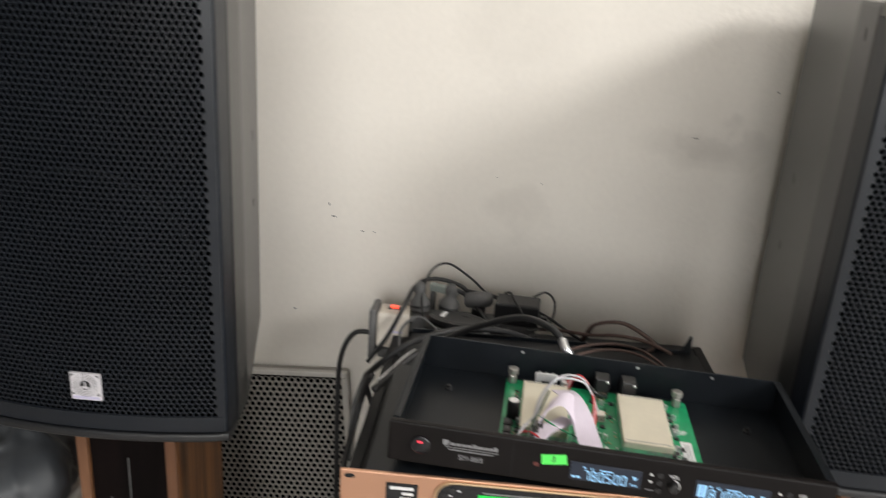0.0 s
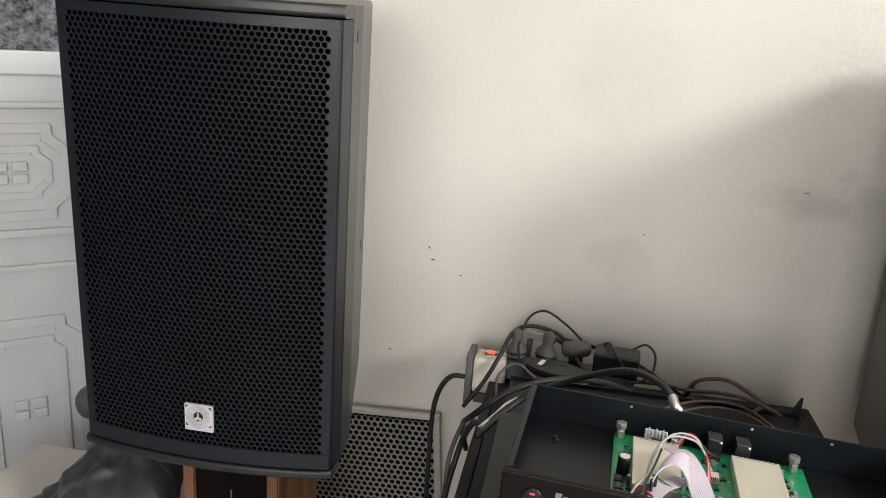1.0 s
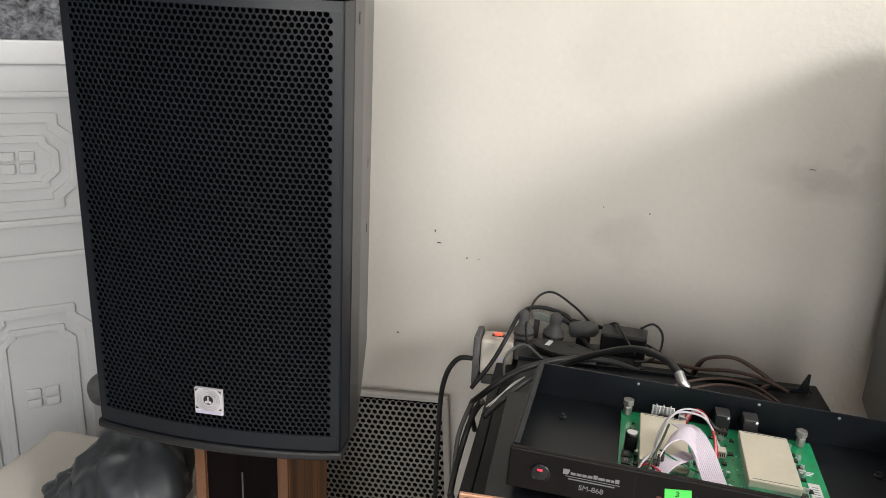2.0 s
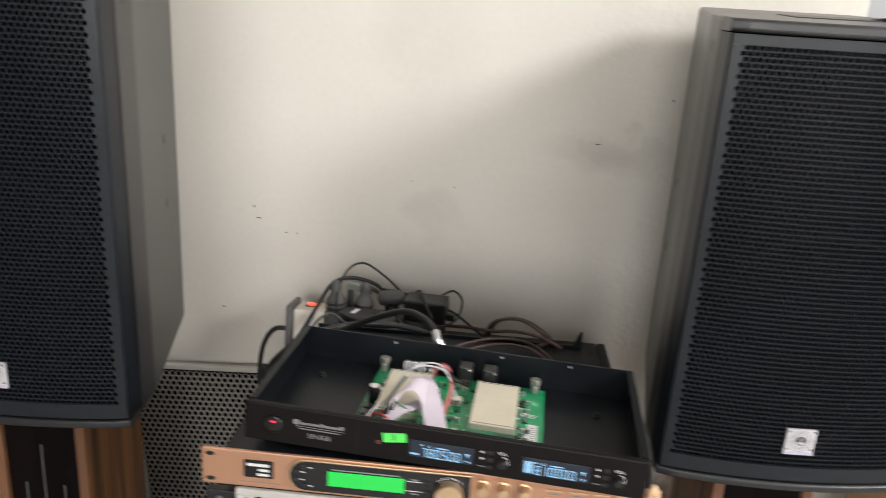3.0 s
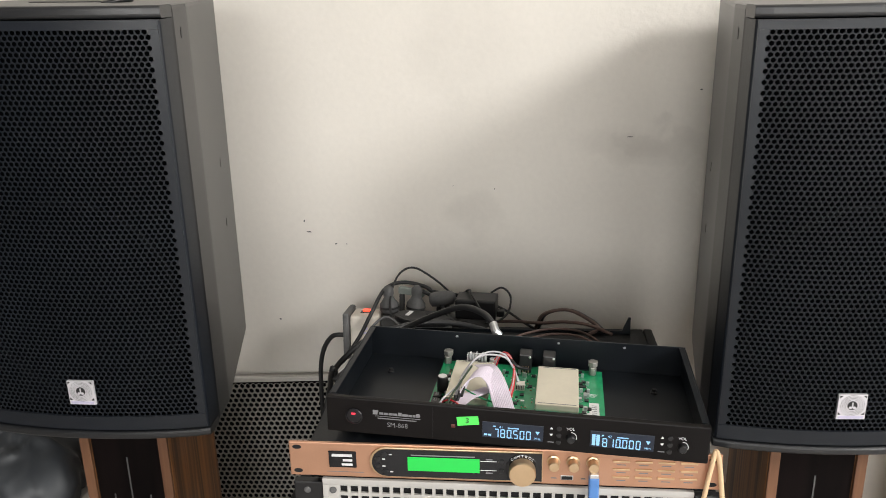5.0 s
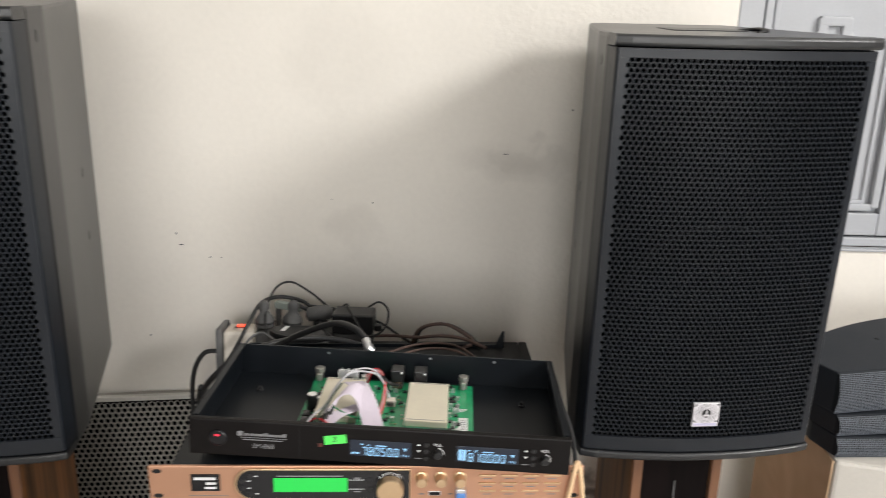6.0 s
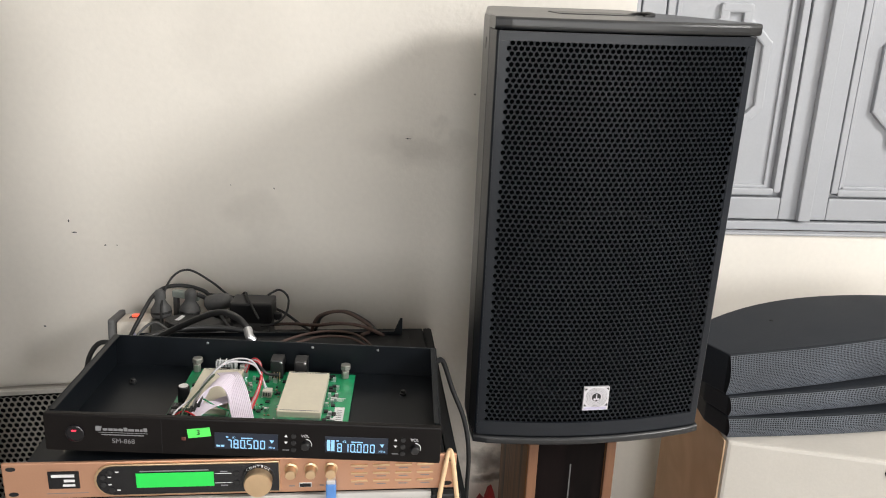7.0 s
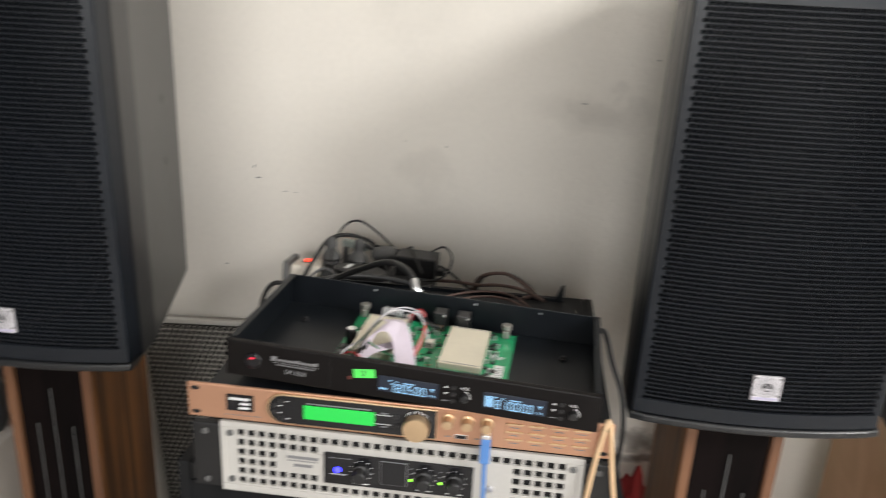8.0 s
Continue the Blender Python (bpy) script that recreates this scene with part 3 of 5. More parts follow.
stand(pose(0.5675, 0.957, 0, 0, 0, 5), 0.7025, "narrow wooden speaker stand with a dark front panel")
stand(pose(-0.506, 0.868, 0, 0, 0, 3), 0.7195, "narrow wooden speaker stand with a dark front panel and brown sides")

# ---- white floor monitor behind the rack ----
mon = holder("floor_monitor", pose(-0.400, 1.290, -0.058, 0, -4, 0), "off-white speaker with perforated metal front against the wall", "speaker")
part("cabinet", box(-0.155, 0.010, 0.075, 0.155, 0.028, 0.6335, 0.002), MONWHITE, mon)
v, f = honeycomb(0.299, 0.546, 0.0130, 0.0036, 0.002, 0.0)
me = bpy.data.meshes.new("grille")
me.from_pydata([(x, y + 0.001, z + 0.082) for x, y, z in v], [], f)
me.materials.append(MONWHITE)
g = new("grille", me)
g.parent = mon
part("backing", box(-0.150, 0.0060, 0.08, 0.150, 0.0098, 0.625), FOAM, mon)
bm = box(-0.158, -0.002, 0.627, 0.158, 0.0095, 0.6375, 0.002)
box(0.146, -0.002, 0.075, 0.158, 0.0095, 0.6265, 0.002, bm=bm)
box(-0.158, -0.002, 0.075, -0.146, 0.0095, 0.6265, 0.002, bm=bm)
part("rim", bm, material("pale_steel_rim", (0.55, 0.53, 0.49), 0.45), mon)

# ---- rack ----
RACK = pose(-0.132, 0.607, 0, 0, 0, 2.5)
sub = holder("bass_cabinet", RACK, "black bass speaker cabinet under the rack", "speaker")
part("cabinet", box(-0.035, -0.02, 0.0, 0.512, 0.62, 0.672, 0.008), CABINET, sub)
part("front_grille", box(-0.02, -0.026, 0.03, 0.497, -0.0205, 0.65, 0.002), GRILLE, sub)

case = holder("rack_case", RACK, "dark grey equipment rack with open front", "rack")
part("side_panel", box(-0.024, 0.010, 0.6725, -0.008, 0.625, 0.735, 0.003), CASEGREY, case)
part("side_panel", box(0.493, 0.010, 0.6725, 0.510, 0.625, 0.735, 0.005), CASEGREY, case)
part("top_panel", box(-0.0075, 0.036, 0.722, 0.4925, 0.625, 0.7335, 0.002), CASEGREY, case)
part("base_panel", box(-0.0075, 0.010, 0.6725, 0.4925, 0.624, 0.7095), CASEGREY, case)
part("back_panel", box(-0.0075, 0.612, 0.7100, 0.4925, 0.624, 0.7215), CASEGREY, case)
for u0 in (-0.007, 0.4805):
    part("rail", box(u0, 0.012, 0.7100, u0 + 0.0115, 0.035, 0.7325, 0.001), BLACKPLASTIC, case)

# ---- amplifier in the rack ----
amp = holder("power_amplifier", RACK, "pale grey power amplifier with square-hole grille and black control panel", "amplifier")
AZ0, AZ1, AU0, AU1 = 0.7165, 0.8015, 0.0365, 0.4550
PITCH, HOLE = 0.0125, 0.0088


def perforated(u0, u1, z0, z1, skips):
    """A plate with square holes; cells inside a skip rectangle stay solid."""
    nx, nz = round((u1 - u0) / PITCH), round((z1 - z0) / PITCH)
    px, pz = (u1 - u0) / nx, (z1 - z0) / nz
    verts, faces = [], []
    for i in range(nx):
        for j in range(nz):
            cx, cz = u0 + (i + 0.5) * px, z0 + (j + 0.5) * pz
            k = len(verts)
            solid = i in (0, nx - 1) or any(a < cx < b and c < cz < d for a, b, c, d in skips)
            o = [(cx - px / 2, cz - pz / 2), (cx + px / 2, cz - pz / 2), (cx + px / 2, cz + pz / 2), (cx - px / 2, cz + pz / 2)]
            if solid:
                verts += [(x, 0, z) for x, z in o]
                faces.append((k, k + 1, k + 2, k + 3))
                continue
            q = [(cx - HOLE / 2, cz - HOLE / 2), (cx + HOLE / 2, cz - HOLE / 2), (cx + HOLE / 2, cz + HOLE / 2), (cx - HOLE / 2, cz + HOLE / 2)]
            verts += [(x, 0, z) for x, z in o] + [(x, 0, z) for x, z in q] + [(x, 0.003, z) for x, z in q]
            for a in range(4):
                b_ = (a + 1) % 4
                faces.append((k + a, k + b_, k + 4 + b_, k + 4 + a))
                faces.append((k + 4 + a, k + 4 + b_, k + 8 + b_, k + 8 + a))
    me = bpy.data.meshes.new("grille")
    me.from_pydata(verts, [], faces)
    me.materials.append(AMPWHITE)
    return me


g = new("grille", perforated(AU0 + 0.006, AU1 - 0.006, AZ0 + 0.003, AZ1 - 0.004, [(0.158, 0.335, 0.735, 0.779), (0.110, 0.158, 0.748, 0.774), (0.335, 0.372, 0.735, 0.779)]))
g.parent = amp
part("backing", box(AU0, 0.0045, AZ0, AU1, 0.0065, AZ1), INSIDE, amp)
part("chassis", box(0.020, 0.040, 0.7345, 0.455, 0.452, 0.7965, 0.001), CASEGREY, amp)
part("chassis_front", box(AU0, 0.007, 0.7105, AU1, 0.0355, AZ1 - 0.002), CASEGREY, amp)
part("rear_flange", box(0.020, 0.4525, 0.7345, 0.4445, 0.4545, 0.802, 0.0004), STEELBLACK, amp)
part("rear_tab", prism([(0.4300, 0.800), (0.4445, 0.800), (0.4445, 0.826), (0.4410, 0.826)], 0.4525, 0.4545, axis="y"), STEELBLACK, amp)
for u0 in (0.002, 0.456):
    ear = part("rack_ear", box(u0, 0.001, 0.712, u0 + 0.0335, 0.0115, 0.7985, 0.002), BLACKPLASTIC, amp, "black rack ear")
    for z in (0.722, 0.788):
        part("bolt", lathe([(0, 0), (0.004, 0), (0.004, 0.0015), (0.002, 0.0022), (0, 0.0015)], pose(u0 + 0.016, 0.0009, z, 90, 0, 0), 12), PLUGGREY, ear)
bm = box(AU0, -0.0015, AZ1 - 0.0045, AU1, 0.0042, AZ1 + 0.003, 0.0012)
box(AU0, -0.0015, AZ0 - 0.006, AU1, 0.0042, AZ0 + 0.003, 0.0012, bm=bm)
box(AU0, -0.0012, AZ0 + 0.0032, AU0 + 0.0065, 0.0042, AZ1 - 0.0047, 0.001, bm=bm)
box(AU1 - 0.0065, -0.0012, AZ0 + 0.0032, AU1, 0.0042, AZ1 - 0.0047, 0.001, bm=bm)
part("bezel", bm, AMPWHITE, amp)
for u in (AU0 + 0.012, AU1 - 0.012):
    for z in (AZ0 + 0.010, AZ1 - 0.012):
        part("screw", lathe([(0, 0), (0.0042, 0), (0.004, 0.0015), (0.002, 0.002), (0, 0.0012)], pose(u, -0.0002, z, 90, 0, 0), 14), PLUGGREY, amp)
panel = part("control_panel", box(0.160, -0.003, 0.737, 0.333, 0.003, 0.778, 0.0012), GLOSSBLACK, amp, "gloss black control panel with knobs")
for u in (0.204, 0.277, 0.312):
    part("knob", lathe([(0.0105, 0), (0.0105, 0.006), (0.0085, 0.007), (0.0080, 0.016), (0.0068, 0.0172), (0, 0.0172)], pose(u, -0.003, 0.759, 90, 0, 0), 24), BLACKPLASTIC, panel, smooth=False)
    for k in range(9):
        a = math.radians(-135 + 270 * k / 8)
        part("tick", box(u + 0.0128 * math.sin(a) - 0.0006, -0.0034, 0.759 + 0.0128 * math.cos(a) - 0.0006, u + 0.0128 * math.sin(a) + 0.0006, -0.0029, 0.759 + 0.0128 * math.cos(a) + 0.0006), PRINT, panel)
    part("caption", box(u - 0.009, -0.0034, 0.7405, u + 0.009, -0.0029, 0.7418), PRINT, panel)
bm = box(0.226, -0.0036, 0.744, 0.2572, -0.0028, 0.7755, 0.0003)
part("display_rim", bm, GREYPRINT, panel)
part("display", box(0.2268, -0.0042, 0.7448, 0.2564, -0.0036, 0.7747), GLOSSBLACK, panel)
part("lamp", lathe([(0, 0), (0.0042, 0), (0.0034, 0.0014), (0, 0.0018)], pose(0.176, -0.003, 0.757, 90, 0, 0), 12), LEDBLUE, panel, "lit blue lamp")
part("caption", box(0.168, -0.0034, 0.7505, 0.186, -0.0029, 0.7515), PRINT, panel)
for u in (0.2615, 0.2955):
    part("lamp", lathe([(0, 0), (0.0018, 0), (0.0015, 0.0008), (0, 0.001)], pose(u, -0.003, 0.7535, 90, 0, 0), 12), LEDGREEN, panel, "lit green lamp")
    for z in (0.762, 0.769):
        part("lamp", lathe([(0, 0), (0.0010, 0), (0.0009, 0.0006), (0, 0.0008)], pose(u, -0.003, z, 90, 0, 0), 10), GREYPRINT, panel)
for u in (0.170, 0.180, 0.189):
    part("caption", box(u - 0.003, -0.0034, 0.7725, u + 0.003, -0.0029, 0.7735), GREYPRINT, panel)
plate = part("name_plate", box(0.1125, -0.0008, 0.750, 0.1565, 0.0022, 0.773, 0.0005), AMPWHITE, amp)
for u0, u1, z in ((0.116, 0.153, 0.766), (0.1165, 0.1525, 0.7615), (0.124, 0.146, 0.7555)):
    part("mark", box(u0, -0.0014, z - (0.0018 if z != 0.7615 else 0.0004), u1, -0.0008, z + (0.0018 if z != 0.7615 else 0.0004)), GREYPRINT, plate)
part("emblem", lathe([(0, 0), (0.0045, 0), (0.004, 0.002), (0, 0.0028)], pose(0.353, -0.0002, 0.752, 90, 0, 0), 18), SILVER, amp)

# ---- copper signal processor ----
cop = holder("signal_processor", RACK @ pose(0, 0, 0.8075), "copper-coloured rack processor with lit green display", "processor")
H = 0.0435
bm = prism([(0.0, 0.0), (0.4826, 0.0), (0.4826, H), (0.0, H)], 0.0, 0.004, 0.0015, axis="y")
face = part("front_plate", bm, COPPER, cop)
part("body", box(0.024, 0.0042, 0.0, 0.459, 0.235, H - 0.001, 0.001), STEELBLACK, cop)
for u in (0.0095, 0.473):
    for z in (0.0065, 0.0370):
        part("slot", prism([(u + 0.0052 * math.cos(a) * (1 if abs(math.cos(a)) < 0.2 else 1), z + 0.0026 * math.sin(a)) for a in [2 * math.pi * k / 14 for k in range(14)]], -0.0004, 0.001, axis="y"), INSIDE, face)
pl = part("name_plate", box(0.046, -0.0012, 0.0125, 0.078, 0.001, 0.0335, 0.001), GLOSSBLACK, face)
for u0, u1, z, h in ((0.050, 0.0735, 0.0285, 0.0016), (0.0625, 0.0735, 0.0225, 0.0014), (0.061, 0.0735, 0.0170, 0.0013)):
    part("mark", box(u0, -0.0018, z - h, u1, -0.0012, z + h), PRINT, pl)
part("caption", box(0.043, -0.0003, 0.0062, 0.086, 0.001, 0.0068), GREYPRINT, face)


def stadium(u0, u1, z0, z1, steps=10):
    r = (z1 - z0) / 2
    zc = (z0 + z1) / 2
    left_ = [(u0 + r + r * math.cos(math.pi / 2 + math.pi * k / steps), zc + r * math.sin(math.pi / 2 + math.pi * k / steps)) for k in range(steps + 1)]
    return left_ + [(u1, z0), (u1, z1)]


part("bezel", prism(stadium(0.0935, 0.2885, 0.0035, 0.0415), -0.003, 0.001, 0.001, axis="y"), GOLD, face)
lens = part("window", prism(stadium(0.0965, 0.2875, 0.0055, 0.0398), -0.0042, -0.001, axis="y"), GLOSSBLACK, face, "black display window")
part("display", box(0.1375, -0.0050, 0.0140, 0.2185, -0.0042, 0.0312), LCDGREEN, lens, "lit green display")
part("display_edge", box(0.1415, -0.0046, 0.0330, 0.2135, -0.0042, 0.0343), GREYPRINT, lens)
for u, z in ((0.1035, 0.0275), (0.1115, 0.0335), (0.1035, 0.0185), (0.1120, 0.0115)):
    part("button", lathe([(0, 0), (0.0030, 0), (0.0028, 0.0012), (0, 0.0014)], pose(u, -0.0042, z, 90, 0, 0), 14), BLACKPLASTIC, lens)
    part("caption", box(u + 0.005, -0.0046, z - 0.0006, u + 0.0085, -0.0042, z + 0.0006), PRINT, lens)
for z in (0.0285, 0.0170):
    part("line", box(0.2195, -0.0046, z, 0.2375, -0.0042, z + 0.0006), PRINT, lens)
    part("caption", box(0.2255, -0.0046, z + (0.002 if z > 0.02 else -0.0035), 0.2330, -0.0042, z + (0.0034 if z > 0.02 else -0.0022)), GREYPRINT, lens)
    part("button", lathe([(0, 0), (0.003, 0), (0.0028, 0.0012), (0, 0.0014)], pose(0.2425, -0.0042, z, 90, 0, 0), 14), BLACKPLASTIC, lens)
kn = part("knob_skirt", lathe([(0.0190, 0), (0.0190, 0.0015), (0.0175, 0.002), (0, 0.002)], pose(0.266, -0.003, 0.0200, 90, 0, 0), 32), GLOSSBLACK, face)
part("knob", lathe([(0.0148, 0.0), (0.0150, 0.009), (0.0140, 0.0112), (0.0, 0.0116)], pose(0.266, -0.005, 0.0200, 90, 0, 0), 36), GOLD, face, "large gold control knob")
word = "CONTROL"
for i, ch in enumerate(word):
    a = math.radians(42 - 14 * i)
    writing("lettering", ch, 0.0042, pose(0.266 - 0.0170 * math.sin(a), -0.0052, 0.0200 + 0.0170 * math.cos(a), 90, 0, 0) @ pose(0, 0, 0, 0, 0, math.degrees(a)), PRINT, kn, "CENTER")
for u in (0.3005, 0.3220, 0.3435):
    part("knob", lathe([(0.0075, 0), (0.0075, 0.0012), (0.0058, 0.002), (0.0060, 0.0115), (0.0052, 0.013), (0, 0.0132)], pose(u, -0.0005, 0.0295, 90, 0, 0), 24), GOLD, face, "small gold knob")
usb = part("port", box(0.3085, -0.0010, 0.0065, 0.3225, 0.001, 0.0120, 0.0005), SILVER, face)
part("opening", box(0.3095, -0.0014, 0.0072, 0.3215, -0.0009, 0.0113), INSIDE, usb)
part("caption", box(0.298, -0.0003, 0.0075, 0.304, 0.001, 0.0088), GREYPRINT, face)
part("caption", box(0.331, -0.0003, 0.0075, 0.336, 0.001, 0.0088), GREYPRINT, face)
for i in range(4):
    for j in range(3):
        u, z = 0.3745 + 0.0243 * i, 0.0125 + 0.0098 * j
        part("button", box(u - 0.0092, -0.0018, z - 0.0011, u + 0.0092, 0.001, z + 0.0011, 0.0005), GOLD, face)
        part("caption", box(u - 0.005, -0.0003, z - 0.0050, u + 0.005, 0.001, z - 0.0040), GREYPRINT, face)

# blue plug and cable hanging from the processor
usbc = holder("usb_cable", RACK @ pose(0.3440, -0.010, 0.8075), "blue cable with translucent plug hanging from the processor", "cable")
part("plug", box(-0.0055, -0.0075, -0.012, 0.0055, 0.0035, 0.0200, 0.002), BLUE, usbc)
part("collar", box(-0.0048, -0.0068, 0.0190, 0.0048, 0.0028, 0.0245, 0.001), SILVER, usbc)
part("cable", sweep([(0, -0.002, -0.010), (0.0005, -0.004, -0.03), (0.002, -0.006, -0.08), (0.004, -0.012, -0.16), (0.003, -0.03, -0.30)], 0.0026), BLUE, usbc, smooth=True)

# cream cord looped over the processor's ear
cord = thing("cord", sweep([(0.448, -0.012, -0.13), (0.458, -0.010, -0.06), (0.464, -0.007, -0.005), (0.470, -0.005, 0.035), (0.4745, 0.001, 0.0475), (0.478, -0.004, 0.036), (0.484, -0.007, -0.01), (0.492, -0.010, -0.06), (0.503, -0.014, -0.14)], 0.0028), CORD, "cream braided cord looped over a rack ear", "cord", smooth=True, m=RACK @ pose(0, 0, 0.8075))

# ---- open wireless receiver ----
rx = holder("wireless_receiver", pose(-0.087, 0.6145, 0.8649, 0, 1.6, -1.1), "black wireless microphone receiver, lid off, green circuit board showing", "receiver")
RW, RD, RH = 0.4170, 0.2036, 0.0424
part("floor_plate", box(0.001, 0.008, 0.0, RW - 0.001, RD, 0.0016), STEELBLACK, rx)
part("back_wall", box(0.001, RD - 0.0016, 0.0018, RW - 0.001, RD, RH, 0.0004), STEELBLACK, rx)
for u in (0.001, RW - 0.0026):
    part("side_wall", box(u, 0.008, 0.0018, u + 0.0016, RD - 0.0018, RH, 0.0004), STEELBLACK, rx)
for u0, u1 in ((0.001, 0.0085), (RW - 0.0085, RW - 0.001)):
    part("folded_edge", box(u0 + (0.0018 if u0 < 0.1 else 0), 0.010, RH - 0.0016, u1 - (0.0018 if u0 > 0.1 else 0), RD - 0.002, RH - 0.0002, 0.0004), STEELBLACK, rx)
fp = part("front_panel", box(0.0, 0.0, -0.001, RW, 0.0075, RH, 0.0018), FRONTBLACK, rx)
for u, v_ in ((0.03, 0.03), (RW - 0.03, 0.03), (0.03, RD - 0.03), (RW - 0.03, RD - 0.03)):
    part("foot", lathe([(0.009, -0.0120 if u < 0.1 else -0.0018), (0.010, 0.0), (0.0, 0.0)], pose(u, v_, -0.0002), 16), BLACKPLASTIC, rx)
for u in (0.12, 0.255, 0.34):
    part("screw", lathe([(0, 0), (0.0018, 0), (0.0015, 0.0008), (0, 0.001)], pose(u, RD - 0.0016, RH - 0.006, 90, 0, 0), 10), SILVER, rx)
for u, v_ in ((0.040, 0.152), (0.375, 0.150)):
    part("standoff", lathe([(0.0045, 0), (0.0045, 0.002), (0.0028, 0.0025), (0.0028, 0.0055), (0.0, 0.006)], pose(u, v_, 0.0016), 12), BLACKPLASTIC, rx)
# front panel items
LOGOGREY = material("dull_silver_print", (0.22, 0.22, 0.23), 0.5, bump=0)
pw = part("power_switch", lathe([(0.0098, 0), (0.0098, 0.0015), (0.0085, 0.0022), (0.0080, 0.0012), (0, 0.0016)], pose(0.032, 0.0, 0.0205, 90, 0, 0), 28), GLOSSBLACK, fp, "round rocker switch with a red light")
part("lamp", box(0.0290, -0.0028, 0.0232, 0.0340, -0.0012, 0.0250, 0.0006), LEDRED, pw)
lg = part("logo", prism([(0.0535, 0.0245), (0.0585, 0.0245), (0.0600, 0.0300), (0.0535, 0.0300)], -0.0005, 0.0005, axis="y"), LOGOGREY, fp)
for k, (a, b_) in enumerate(((0.0608, 0.0655), (0.0665, 0.0710), (0.0718, 0.0760), (0.0768, 0.0815), (0.0823, 0.0862), (0.0870, 0.0932), (0.0940, 0.0982), (0.0990, 0.1020), (0.1027, 0.1066))):
    part("mark", box(a, -0.0005, 0.0248, b_, 0.0005, 0.0275 + (0.0015 if k in (4, 8) else 0), 0.0003), LOGOGREY, lg)
part("rule", box(0.0560, -0.0004, 0.0224, 0.1075, 0.0005, 0.0229), LOGOGREY, lg)
part("caption", box(0.0590, -0.0004, 0.0195, 0.1030, 0.0005, 0.0206), GREYPRINT, lg)
writing("lettering", "SM-868", 0.0078, front(0.0815, 0.0128), LOGOGREY, fp, "CENTER")
part("seam", box(0.1210, -0.0003, 0.001, 0.1216, 0.0005, RH - 0.003), INSIDE, fp)
part("infrared_window", box(0.1420, -0.0006, 0.0165, 0.1465, 0.0005, 0.0205, 0.0004), material("dull_red_lens", (0.12, 0.03, 0.025), 0.3, bump=0), fp)
st = part("sticker", prism([(0.1492, 0.0195), (0.1478, 0.0300), (0.1716, 0.0334), (0.1732, 0.0232)], -0.0009, -0.0002, axis="y"), TAPE, fp, "small green paper sticker")
part("handwriting", sweep([(0.1585, -0.0012, 0.0290), (0.1602, -0.0012, 0.0298), (0.1612, -0.0012, 0.0285), (0.1596, -0.0012, 0.0270), (0.1613, -0.0012, 0.0260), (0.1604, -0.0012, 0.0245), (0.1583, -0.0012, 0.0247)], 0.0004, sides=5), INK, st)
SEGMENTS = {"0": "abcdef", "1": "bc", "5": "acdfg", "7": "abc", "8": "abcdefg"}


def segment_digits(text, x, z, w, h, y, parent):
    """Lit seven-segment figures, one mesh a figure."""
    t = 0.0011
    bars = {"a": (t, h - t, w - t, h), "g": (t, h / 2 - t / 2, w - t, h / 2 + t / 2), "d": (t, 0, w - t, t), "f": (0, h / 2 + 0.0003, t, h - 0.0004),
            "b": (w - t, h / 2 + 0.0003, w, h - 0.0004), "e": (0, 0.0004, t, h / 2 - 0.0003), "c": (w - t, 0.0004, w, h / 2 - 0.0003)}
    for ch in text:
        b = None
        if ch == ".":
            part("figure", box(x - 0.0016, y, z, x - 0.0004, -0.0006, z + t), LCDBLUE, parent)
            continue
        for k in SEGMENTS[ch]:
            u0, w0, u1, w1 = bars[k]
            b = box(x + u0, y, z + w0, x + u1, -0.0006, z + w1, bm=b)
        part("figure", b, LCDBLUE, parent)
        x += w + 0.0019


for d0, d1, digits, bars in ((0.1765, 0.2430, "780.500", False), (0.2930, 0.3600, "810.000", True)):
    di = part("display", box(d0, -0.0006, 0.0085, d1, 0.0005, 0.0275, 0.0003), LCDBACK, fp, "lit blue-white display")
    y = -0.0011
    segment_digits(digits, d0 + 0.0130, 0.0095, 0.0051, 0.0105, y, di)
    writing("lettering", "41" if not bars else "42", 0.0042, front(d0 + 0.0185, 0.0222, y), LCDBLUE, di)
    writing("lettering", "MHz", 0.0036, front(d1 - 0.0098, 0.0118, y), LCDBLUE, di)
    part("icon", prism([(d1 - 0.0085, 0.0205), (d1 - 0.0040, 0.0205), (d1 - 0.0062, 0.0165)], y, -0.0006, axis="y"), LCDBLUE, di)
    part("icon", box(d0 + 0.0280, y, 0.0215, d0 + 0.0400, -0.0006, 0.0226), LCDBLUE, di)
    part("icon", box(d0 + 0.0120, y, 0.0222, d0 + 0.0145, -0.0006, 0.0236), LCDBLUE, di)
    if bars:
        for k in range(2):
            part("level_bar", box(d0 + 0.0020 + 0.0045 * k, y, 0.0105, d0 + 0.0056 + 0.0045 * k, -0.0006, 0.0235), LCDBLUE, di)
    else:
        for k in range(2):
            part("level_bar", box(d0 + 0.0020 + 0.0045 * k, y, 0.0110, d0 + 0.0056 + 0.0045 * k, -0.0006, 0.0130), LCDBLUE, di)
